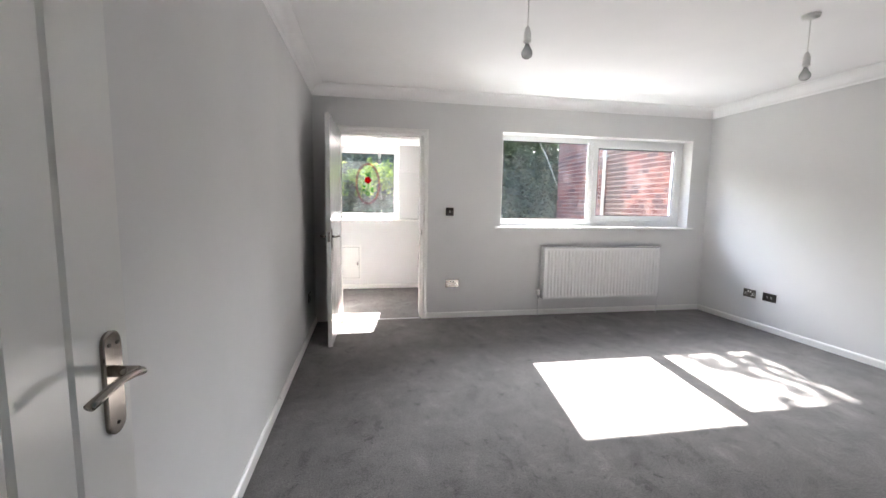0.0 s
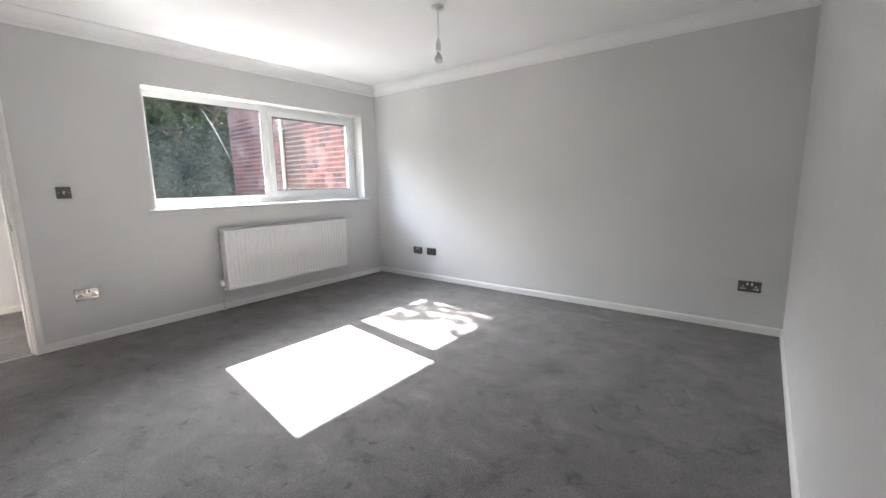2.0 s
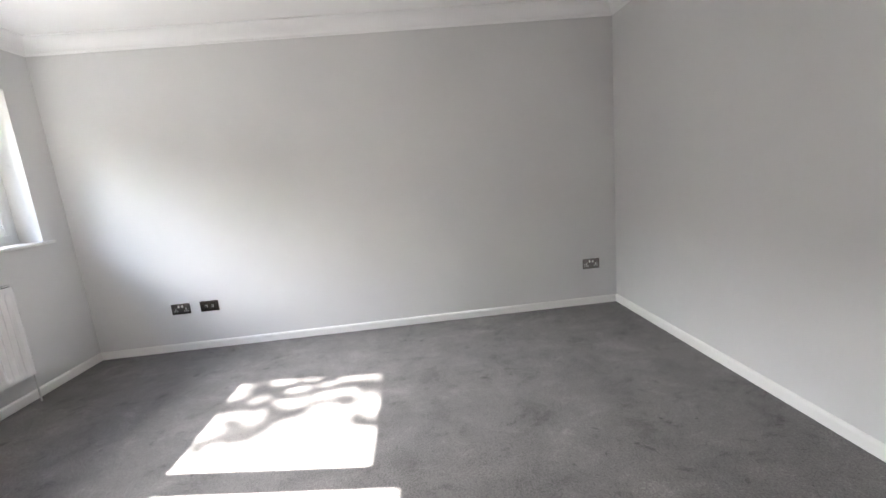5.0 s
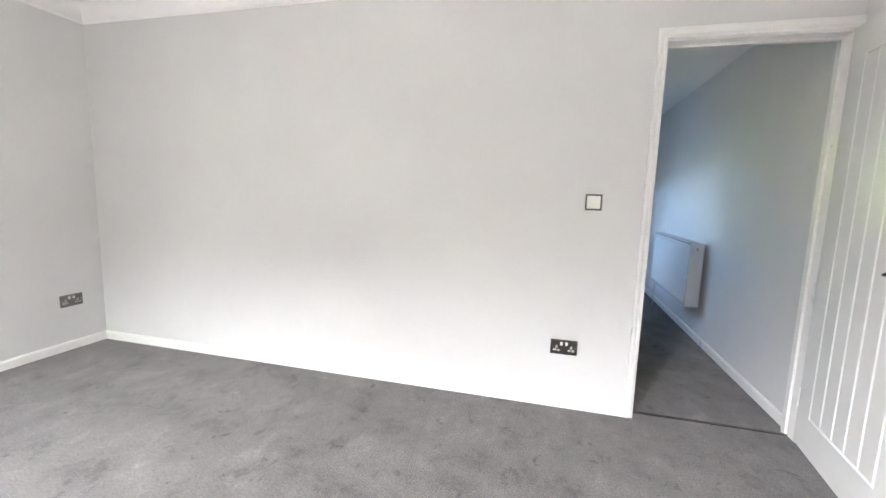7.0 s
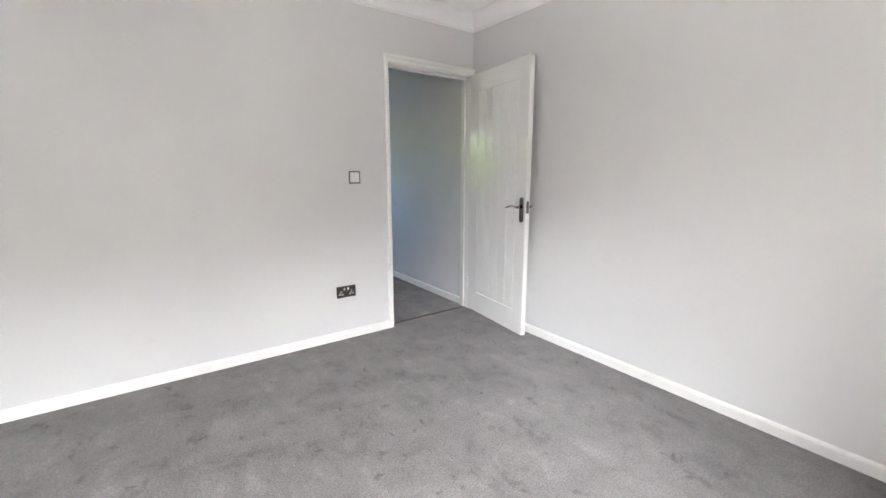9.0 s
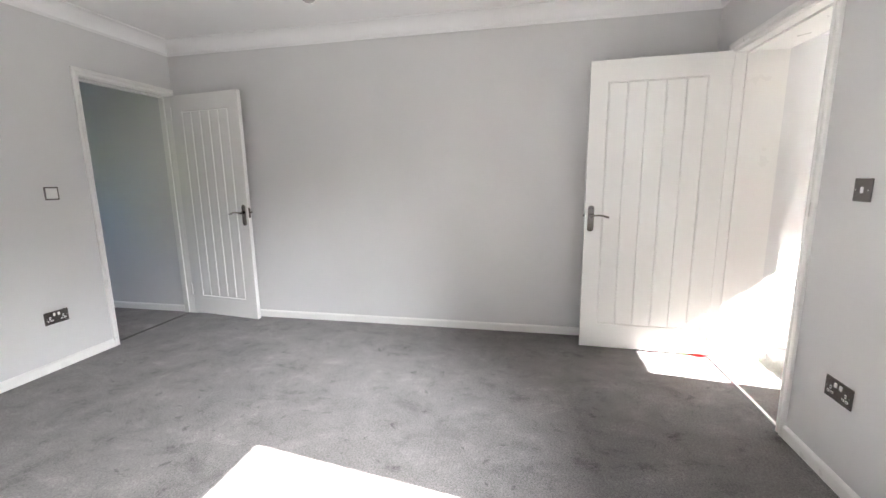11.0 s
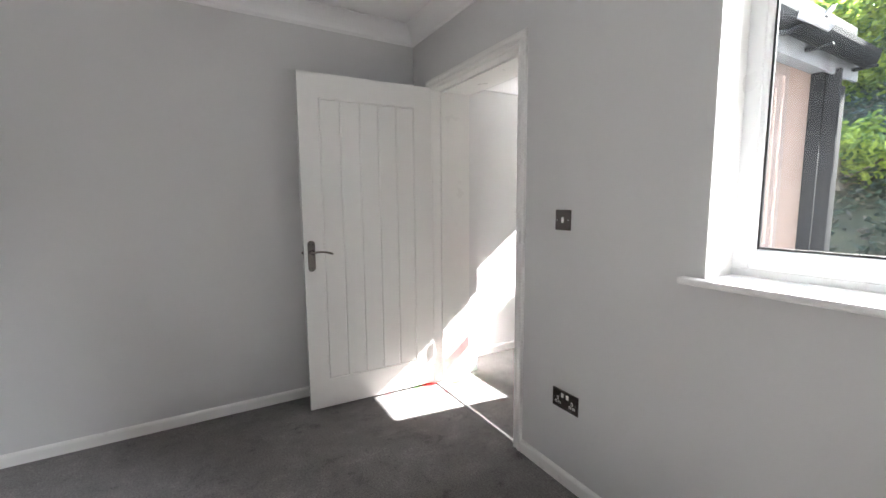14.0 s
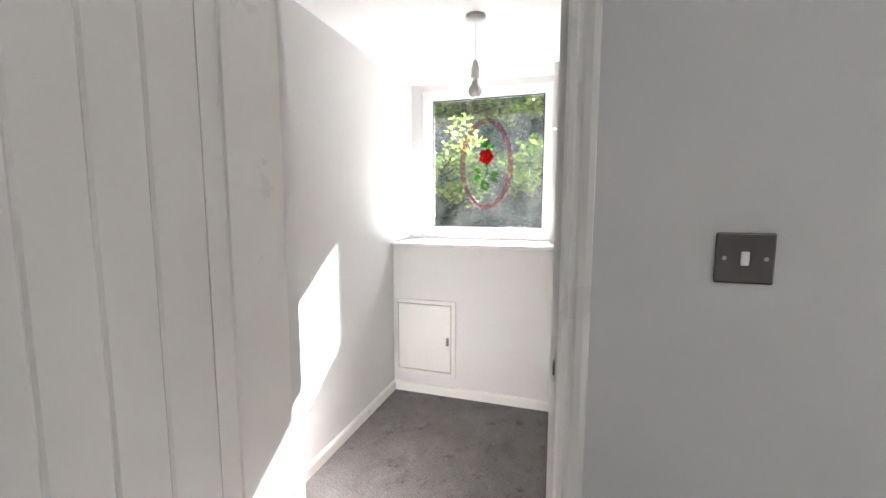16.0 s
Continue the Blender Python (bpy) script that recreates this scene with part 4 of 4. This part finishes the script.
# ---- pendants ----
def pendant(x, y, ceiling, bottom, label):
    p = thing("pendant_light", pose(x, y, ceiling), label, "ceiling light", "bare pendant lights")
    bm = bmesh.new()
    lathe(bm, [(0.046, 0.0), (0.046, -0.008), (0.042, -0.018), (0.020, -0.024), (0.008, -0.030)], (0, 0, 0), 24)
    part("ceiling_rose", bm, PLASTIC, p, smooth=True)
    b = bottom - ceiling
    bm = bmesh.new()
    rod(bm, [(0, 0, -0.028), (0.0008, 0, (b + 0.13) / 2), (0, 0, b + 0.155)], 0.0032, 8)
    part("cord", bm, PLASTIC, p)
    bm = bmesh.new()
    lathe(bm, [(0.006, b + 0.162), (0.012, b + 0.155), (0.016, b + 0.135), (0.019, b + 0.130), (0.019, b + 0.092), (0.021, b + 0.090), (0.021, b + 0.082), (0.014, b + 0.080)], (0, 0, 0), 20)
    part("lamp_holder", bm, PLASTIC, p, "white lamp holder", True)
    bm = bmesh.new()
    lathe(bm, [(0.012, b + 0.084), (0.012, b + 0.066)], (0, 0, 0), 16)
    part("bulb_cap", bm, CHROME, p, smooth=True)
    bm = bmesh.new()
    lathe(bm, [(0.012, b + 0.068), (0.016, b + 0.056), (0.027, b + 0.040), (0.030, b + 0.026), (0.026, b + 0.010), (0.014, b + 0.001), (0.003, b)], (0, 0, 0), 22)
    part("bulb", bm, BULB, p, "unlit pale glass bulb", True)


BULB, *_ = material("pearl_bulb", (0.75, 0.75, 0.74), 0.12, 0.0, Transmission_Weight=0.6)
pendant(1.376, 2.104, CEIL_Z, 2.026, "bare white pendant lamp holder with a bulb under the room ceiling")
pendant(3.156, 2.104, CEIL_Z, 2.034, "bare white pendant lamp holder with a bulb under the room ceiling")
pendant(0.690, 5.400, PORCH_CEIL, 1.750, "bare white pendant lamp holder with a bulb in the porch")


# ---- meter cupboard ----
def meter_box():
    m = thing("meter_cupboard", pose(0.012, PORCH_N, 0.130), "white flush meter cupboard door low on the porch wall, shut", "cupboard")
    w, h = 0.428, 0.508
    bm = bmesh.new()
    for b in ((0, 0.028, 0, h), (w - 0.028, w, 0, h), (0.028, w - 0.028, 0, 0.028), (0.028, w - 0.028, h - 0.028, h)):
        rounded(bm, b[0], b[1], -0.014, 0.0, b[2], b[3], 0.003)
    part("frame", bm, PLASTIC, m)
    # Near-black sheet behind the door, so the gap round it looks shaded.
    bm = bmesh.new()
    box(bm, 0.027, w - 0.027, -0.002, -0.0005, 0.027, h - 0.027)
    part("gap_shade", bm, DARK, m)
    bm = bmesh.new()
    rounded(bm, 0.032, w - 0.032, -0.011, -0.0025, 0.032, h - 0.032, 0.003)
    part("door", bm, PLASTIC, m)
    bm = bmesh.new()
    rounded(bm, w - 0.062, w - 0.042, -0.018, -0.009, h * 0.42, h * 0.53, 0.002)
    rod(bm, [(w - 0.052, -0.018, h * 0.50), (w - 0.052, -0.026, h * 0.50)], 0.006, 10)
    part("latch", bm, CHROME, m, "small metal latch")


meter_box()


# ---- outside the porch ----
def gutter():
    g = thing("gutter", pose(0, 0, 0), "black half-round plastic gutter along the porch roof", "gutter")
    bm = bmesh.new()
    prof = [(1.674 + 0.055 * math.cos(math.pi * k / 10), 2.165 - 0.100 * math.sin(math.pi * k / 10)) for k in range(11)]
    prof += [(1.674 + 0.051 * math.cos(math.pi * k / 10), 2.165 - 0.096 * math.sin(math.pi * k / 10)) for k in range(10, -1, -1)]
    a = [bm.verts.new((x, 4.65, z)) for x, z in prof]
    b = [bm.verts.new((x, 6.68, z)) for x, z in prof]
    for k in range(len(a)):
        bm.faces.new((a[k], a[(k + 1) % len(a)], b[(k + 1) % len(a)], b[k]))
    bm.faces.new(a)
    bm.faces.new(b)
    part("channel", bm, BLACK_PLASTIC, g)
    for y in (5.0, 5.9, 6.6):
        bm = bmesh.new()
        rounded(bm, 1.603, 1.735, y, y + 0.03, 2.056, 2.072, 0.003, 1)
        part("bracket", bm, BLACK_PLASTIC, g)
    bm = bmesh.new()
    rod(bm, [(1.625, 5.30, 2.02), (1.70, 5.46, 2.045), (1.77, 5.66, 2.13), (1.77, 5.74, 2.19)], 0.014, 10)
    part("stay", bm, BLACK_PLASTIC, g, "black diagonal stay under the gutter")


gutter()
boxes("fascia", [(1.600, 1.618, 4.61, 6.72, 2.005, 2.175)], FASCIA_PAINT, label="weathered pale fascia board under the gutter")
boxes("soffit", [(1.502, 1.600, 4.61, 6.70, 2.032, 2.044), (0.0, 1.5, 6.462, 6.70, 2.10, 2.134)], FASCIA_PAINT, label="weathered pale soffit board")


def floodlight():
    f = thing("floodlight", pose(1.72, 5.60, 2.115), "white floodlight on a bracket under the gutter", "outdoor light")
    bm = bmesh.new()
    rounded(bm, -0.02, 0.02, -0.10, 0.10, -0.065, 0.065, 0.008)
    part("housing", bm, FASCIA_PAINT, f, at=pose(0.02, 0, 0, 0, -55, 0))
    bm = bmesh.new()
    rounded(bm, 0.019, 0.025, -0.085, 0.085, -0.05, 0.05, 0.003)
    part("lens", bm, BLACK_PLASTIC, f, at=pose(0.02, 0, 0, 0, 125, 0))
    bm = bmesh.new()
    rod(bm, [(-0.078, 0.0, 0.02), (-0.03, 0.0, 0.0), (0.01, 0.0, 0.0)], 0.012, 8)
    part("bracket", bm, BLACK_PLASTIC, f)


floodlight()


def black_boards():
    p = thing("timber_screen", pose(1.47, 0, -0.1), "black stained vertical board screen beside the porch", "screen")
    rng = random.Random(4)
    for z in (0.4, 1.8):
        bm = bmesh.new()
        rounded(bm, -0.03, 0.0, 6.47, 6.94, z, z + 0.07, 0.003)
        part("rail", bm, BLACK_WOOD, p)
    bm = bmesh.new()
    rounded(bm, 0.032, 0.103, 6.345, 6.365, 0, 2.14, 0.003, 1)
    part("board", bm, BLACK_WOOD, p)
    bm = bmesh.new()
    rounded(bm, 0.107, 0.178, 6.347, 6.367, 0, 2.135, 0.003, 1)
    part("board", bm, BLACK_WOOD, p)
    for k in range(7):
        y = 6.372 + k * 0.086
        bm = bmesh.new()
        rounded(bm, 0.032 if k < 2 else 0.0, 0.050 if k < 2 else 0.022, y, y + 0.080, 0, 2.15 - rng.random() * 0.01, 0.003, 1)
        part("board", bm, BLACK_WOOD, p)


black_boards()


# ---- garden ----
STEP_X = (1.98, 2.98)


def bank_height(x, y):
    t = min(max((y - 6.7) / 5.0, 0), 1)
    h = -0.12 + 2.75 * (t * t * (3 - 2 * t) * 0.45 + t * 0.55)
    h += 0.9 * min(max((y - 11.7) / 14, 0), 1)
    h += 0.10 * noise.noise(Vector((x * 0.9, y * 0.9, 0))) * min(1, max(0, (y - 6.7) / 1.5))
    if STEP_X[0] - 0.1 < x < STEP_X[1] + 0.1 and 6.5 < y < 10.3:
        h -= 0.28
    return h


def ground():
    xs = sorted(set([-150, -80, -40, -25, -18] + [round(-14 + 0.4 * k, 2) for k in range(76)] + [20, 30, 50, 90, 150]))
    ys = sorted(set([-150, -60, -20, -8, 0, 4, 5.5, 6.2] + [round(6.6 + 0.3 * k, 2) for k in range(50)] + [24, 30, 45, 80, 150]))
    verts = [(x, y, bank_height(x, y)) for y in ys for x in xs]
    n = len(xs)
    faces = [(j * n + i, j * n + i + 1, (j + 1) * n + i + 1, (j + 1) * n + i) for j in range(len(ys) - 1) for i in range(n - 1)]
    mesh = bpy.data.meshes.new("ground")
    mesh.from_pydata(verts, [], faces)
    mesh.materials.append(SOIL)
    tagged(new("ground", mesh), "steep dark garden bank of soil and leaf litter", kind="structure")


ground()


def leaves(name, centres, size, mat, seed, label, parent=None, droop=0.5, category=""):
    """One mesh of many small folded leaves, one at each centre."""
    rng = np.random.default_rng(seed)
    c = np.asarray(centres, float)
    n = len(c)
    s = size * rng.uniform(0.6, 1.4, (n, 1))
    d = rng.normal(size=(n, 3))
    d[:, 2] *= droop
    d /= np.linalg.norm(d, axis=1, keepdims=True)
    e = np.cross(d, rng.normal(size=(n, 3)))
    e /= np.linalg.norm(e, axis=1, keepdims=True)
    up = np.cross(d, e)
    quad = np.stack([c - d * s, c + e * s * 0.45 + up * s * 0.15, c + d * s, c - e * s * 0.45 + up * s * 0.15], 1).reshape(-1, 3)
    idx = np.arange(n * 4).reshape(-1, 4)
    faces = np.concatenate([idx[:, [0, 1, 2]], idx[:, [0, 2, 3]]])
    mesh = bpy.data.meshes.new(name)
    mesh.from_pydata(quad.tolist(), [], faces.tolist())
    mesh.materials.append(mat)
    ob = new(name, mesh)
    if parent is not None:
        ob.parent = parent
        return tagged(ob, label)
    return tagged(ob, label, category, kind="stuff")


def on_bank(n, seed, x0, x1, y0, y1, lift, power=1.0, keep=None):
    rng = np.random.default_rng(seed)
    out = []
    while len(out) < n:
        x, y = rng.uniform(x0, x1), rng.uniform(y0, y1)
        if STEP_X[0] - 0.05 < x < STEP_X[1] + 0.1 and y < 10.1:
            continue
        v = noise.noise(Vector((x * 1.3 + 5, y * 1.3, 2.0)))
        if rng.uniform(-0.6, 0.6) > v + (keep or 0.3):
            continue
        out.append((x, y, bank_height(x, y) + abs(rng.normal()) * lift))
    return out


leaves("ivy", on_bank(21000, 1, -3, 9, 6.9, 12.5, 0.15, keep=0.12), 0.05, IVY_LEAF, 11, "dark ivy and low undergrowth on the bank", category="undergrowth")
leaves("leaf_litter", on_bank(20000, 2, -3, 9, 6.8, 12.5, 0.04), 0.04, DRY_LEAF, 12, "dry brown leaf litter on the bank", category="leaf litter")
leaves("bright_weeds", on_bank(3000, 3, -2, 8, 6.8, 7.7, 0.14, keep=-0.02), 0.035, STRAW_LEAF, 13, "patches of straw and yellow-green weeds at the foot of the bank", category="weeds")


def tree(name, x, y, height, spread, seed, n, leaf, mat, bark, label, low=0.35, lean=(0, 0)):
    """A tapered trunk with limbs, and a crown of leaf clumps round the ends of its limbs."""
    rng = random.Random(seed)
    z0 = bank_height(x, y) - 0.1
    t = thing(name, pose(x, y, z0), label, "tree")
    bm = bmesh.new()
    trunk = [(lean[0] * k / 6 * height + rng.uniform(-0.06, 0.06), lean[1] * k / 6 * height + rng.uniform(-0.06, 0.06), height * 0.8 * k / 6) for k in range(7)]
    r0 = 0.05 + height * 0.016
    rod(bm, trunk, [r0 * (1 - 0.12 * k) for k in range(7)], 9)
    tips = []
    for k in range(16):
        i = rng.uniform(low * 6, 5.9)
        a = Vector(trunk[int(i)]).lerp(Vector(trunk[min(6, int(i) + 1)]), i % 1)
        ang = rng.uniform(0, 2 * math.pi)
        reach = spread * rng.uniform(0.5, 1.0) * (1.15 - 0.6 * abs(i / 6 - 0.55))
        b = a + Vector((math.cos(ang) * reach * 0.5, math.sin(ang) * reach * 0.5, reach * rng.uniform(0.1, 0.4)))
        c = b + Vector((math.cos(ang + rng.uniform(-0.6, 0.6)) * reach * 0.5, math.sin(ang + rng.uniform(-0.6, 0.6)) * reach * 0.5, reach * rng.uniform(-0.05, 0.35)))
        rod(bm, [a, b, c], [r0 * 0.35, r0 * 0.2, r0 * 0.07], 6)
        tips += [b, c, (b + c) / 2]
    part("trunk", bm, bark, t)
    nr = np.random.default_rng(seed)
    centres = []
    clumps = [tip + Vector(nr.normal(size=3) * spread * 0.12) for tip in tips for _ in range(3)]
    for _ in range(n):
        q = clumps[nr.integers(len(clumps))]
        v = nr.normal(size=3)
        v *= spread * 0.15 * nr.uniform(0.3, 1.1) / (np.linalg.norm(v) + 1e-6) * 1.4
        centres.append((q.x + v[0], q.y + v[1], q.z + v[2] * 0.7))
    leaves("crown", centres, leaf, mat, seed + 50, "", t, 0.6)


EVERGREEN = "dark evergreen tree at the top of the garden bank"
LEAFY = "bright green leafy tree on the garden bank"
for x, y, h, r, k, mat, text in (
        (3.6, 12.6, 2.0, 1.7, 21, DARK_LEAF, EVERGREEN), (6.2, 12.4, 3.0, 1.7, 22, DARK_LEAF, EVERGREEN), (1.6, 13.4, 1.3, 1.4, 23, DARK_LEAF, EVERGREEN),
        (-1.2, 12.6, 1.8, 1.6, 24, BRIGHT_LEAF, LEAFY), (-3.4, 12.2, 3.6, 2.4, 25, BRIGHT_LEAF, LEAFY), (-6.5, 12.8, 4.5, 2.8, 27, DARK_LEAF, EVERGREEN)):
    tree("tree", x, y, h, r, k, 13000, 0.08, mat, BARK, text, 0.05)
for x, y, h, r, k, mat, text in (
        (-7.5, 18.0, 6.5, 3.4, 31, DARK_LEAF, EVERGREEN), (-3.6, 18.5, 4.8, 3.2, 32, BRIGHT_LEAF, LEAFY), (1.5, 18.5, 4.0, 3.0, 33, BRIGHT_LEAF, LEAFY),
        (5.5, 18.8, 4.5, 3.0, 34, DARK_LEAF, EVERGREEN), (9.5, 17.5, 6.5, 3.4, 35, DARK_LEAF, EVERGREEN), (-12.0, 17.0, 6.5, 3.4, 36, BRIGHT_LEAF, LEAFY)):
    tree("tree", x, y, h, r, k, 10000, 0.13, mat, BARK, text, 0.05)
for x, y, h, r, k, mat, text in (
        (-5.5, 8.6, 4.2, 2.2, 37, BRIGHT_LEAF, LEAFY), (-8.0, 6.2, 5.2, 2.6, 38, DARK_LEAF, EVERGREEN), (-9.5, 10.5, 6.0, 3.0, 39, BRIGHT_LEAF, LEAFY), (-12.5, 7.5, 7.0, 3.2, 40, DARK_LEAF, EVERGREEN)):
    tree("tree", x, y, h, r, k, 9000, 0.11, mat, BARK, text, 0.05)
for k in range(9):
    tree("tree", -16.0 + 3.6 * k, 23.5 + 1.2 * (k % 3), 6.5, 3.6, 60 + k, 7000, 0.22, DARK_LEAF, BARK, EVERGREEN, 0.02)
tree("tree", 5.85, 10.3, 4.8, 1.5, 43, 3600, 0.085, DARK_LEAF, BARK, "slender tree with thin foliage beside the brick wing", 0.55)
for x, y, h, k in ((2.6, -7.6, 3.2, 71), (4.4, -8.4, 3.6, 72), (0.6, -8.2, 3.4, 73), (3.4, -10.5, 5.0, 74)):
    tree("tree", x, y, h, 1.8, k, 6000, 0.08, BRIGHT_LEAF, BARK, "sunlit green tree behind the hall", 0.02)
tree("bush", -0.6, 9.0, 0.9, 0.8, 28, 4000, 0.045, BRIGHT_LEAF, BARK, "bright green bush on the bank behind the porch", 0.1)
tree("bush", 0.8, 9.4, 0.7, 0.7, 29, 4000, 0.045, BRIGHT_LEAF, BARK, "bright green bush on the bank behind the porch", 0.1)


def steps():
    s = thing("garden_steps", pose(0, 0, 0), "old timber garden steps with pale nosings up the bank", "steps")
    for k in range(12):
        y, z = 6.95 + 0.28 * k, -0.12 + 0.15 * (k + 1)
        bm = bmesh.new()
        rounded(bm, STEP_X[0], STEP_X[1], y + 0.02, y + 0.29, z - 0.17, z - 0.025, 0.006, 1)
        part("riser", bm, STEP_WOOD, s)
        bm = bmesh.new()
        rounded(bm, STEP_X[0], STEP_X[1], y, y + 0.29, z - 0.025, z, 0.005, 1)
        part("tread", bm, STEP_WOOD, s)
        bm = bmesh.new()
        rounded(bm, STEP_X[0] + 0.005, STEP_X[1] - 0.005, y - 0.004, y + 0.045, z - 0.012, z + 0.003, 0.003, 1)
        part("nosing", bm, NOSING, s, "pale worn nosing strip")


steps()


# Unseen pale slabs, added to bounce sunlight up through the windows.
boxes("bounce_slab", [(1.6, 4.62, 4.602, 6.6, -0.20, -0.06), (-3.0, 1.6, 6.462, 6.72, -0.20, -0.06)], BOUNCE_CONCRETE, label="added unseen pale concrete slab that bounces sunlight into the windows")


def dead_branch():
    b = thing("dead_branch", pose(5.0, 8.75, bank_height(5.0, 8.75)), "pale dead branch leaning on the bank", "branch")
    bm = bmesh.new()
    z = bank_height(5.0, 8.75)
    rod(bm, [(0.05, 0, 0), (-0.36, 0, 2.0 - z), (-0.51, 0, 2.33 - z), (-0.55, 0.01, 2.40 - z), (-0.70, 0, 2.66 - z)], [0.005, 0.009, 0.012, 0.010, 0.006], 7)
    part("stem", bm, PALE_BARK, b)
    bm = bmesh.new()
    rod(bm, [(-0.40, 0, 2.08 - z), (-0.46, 0.1, 2.32 - z), (-0.50, 0.16, 2.5 - z)], [0.010, 0.008, 0.004], 6)
    part("twig", bm, PALE_BARK, b)


dead_branch()


def garden_house():
    x0, x1, y, z0 = 0.15, 1.25, 14.6, 2.7
    h = thing("summer_house", pose(0, y, 0), "small white summer house among the trees", "garden building")
    bm = bmesh.new()
    box(bm, x0, x1, 0, 1.2, z0, 3.3)
    box(bm, x0, 0.36, 0, 1.2, 3.3, 4.2)
    box(bm, 0.90, x1, 0, 1.2, 3.3, 4.2)
    box(bm, 0.36, 0.90, 0.3, 1.2, 3.3, 4.2)
    part("wall", bm, FASCIA_PAINT, h)
    bm = bmesh.new()
    ring(bm, 0.36, 0.90, 3.3, 4.2, 0.06, -0.03, 0.03)
    rounded(bm, 0.60, 0.66, -0.02, 0.02, 3.35, 4.15)
    part("window_frame", bm, UPVC, h)
    bm = bmesh.new()
    box(bm, 0.41, 0.85, 0.0, 0.006, 3.35, 4.15)
    part("pane", bm, GLASS, h)
    bm = bmesh.new()
    flat_shape(bm, [(x0 - 0.12, 4.2), (x1 + 0.12, 4.2), ((x0 + x1) / 2, 4.75)], -0.1, 1.3)
    part("roof", bm, BARK, h)


garden_house()


# ---- brick wing of the house ----
WING_X, WING_Y0, WING_Y1, WING_H = 4.625, 4.602, 8.42, 5.60
wing = boxes("wall_wing", [(WING_X + 0.001, 9.0, WING_Y0, WING_Y1 - 0.012, -0.12, WING_H)], MORTAR, label="red brick wall of the neighbouring wing with pale mortar joints")


def downpipe():
    p = thing("downpipe", pose(WING_X - 0.05, 6.55, 0), "pale grey plastic downpipe on the brick wall", "pipe")
    bm = bmesh.new()
    rod(bm, [(0, 0, -0.1), (0, 0, WING_H - 0.05)], 0.030, 16)
    part("pipe", bm, PIPE_GREY, p, smooth=True)
    for z in (0.6, 2.1):
        bm = bmesh.new()
        rounded(bm, -0.04, 0.05, -0.045, 0.045, z, z + 0.04, 0.004, 1)
        part("clip", bm, PIPE_GREY, p)


downpipe()


def brick_wall():
    """Courses of bricks proud of the mortar: those near the window are parts, the rest one mesh."""
    rng = random.Random(7)
    meshes = {}

    def mesh_of(length, variant):
        key = (round(length, 4), variant)
        if key not in meshes:
            own = random.Random(variant * 31 + int(length * 1000))
            bm = bmesh.new()
            box(bm, -0.003, 0.045, 0, length, 0, 0.065)
            bmesh.ops.bevel(bm, geom=bm.edges[:], offset=0.0035, segments=1, affect="EDGES")
            for v in bm.verts:
                v.co.x += own.uniform(-0.0012, 0.0012)
            mesh = bpy.data.meshes.new("brick")
            bm.to_mesh(mesh)
            bm.free()
            mesh.materials.append(BRICK)
            meshes[key] = mesh
        return meshes[key]

    rest, count = bmesh.new(), 0
    todo = []
    for row in range(76):
        z = -0.12 + row * 0.075
        y, header = WING_Y0 - (0.16875 if row % 2 else 0.0), False
        while y < WING_Y1 - 0.02:
            length = 0.1025 if header else 0.215
            a, b = max(y, WING_Y0), min(y + length, WING_Y1)
            if b - a > 0.03:
                todo.append((a, b, z))
            y += length + 0.010
            header = not header
    near = sorted(todo, key=lambda q: (not (0.95 < q[2] < 2.6), q[0]))[:300]
    chosen = set(near)
    for a, b, z in todo:
        mesh = mesh_of(b - a, rng.randrange(3))
        place = (WING_X + rng.uniform(-0.0015, 0.0015), a, z)
        if (a, b, z) in chosen:
            ob = new("brick", mesh)
            ob.parent = wing
            ob.location = place
        else:
            extra = bmesh.new()
            extra.from_mesh(mesh)
            extra.transform(Matrix.Translation(place))
            tmp = bpy.data.meshes.new("tmp")
            extra.to_mesh(tmp)
            extra.free()
            rest.from_mesh(tmp)
            bpy.data.meshes.remove(tmp)
    ob = part("bricks_beyond", rest, BRICK, wing)
    tagged(ob, kind="stuff")


brick_wall()
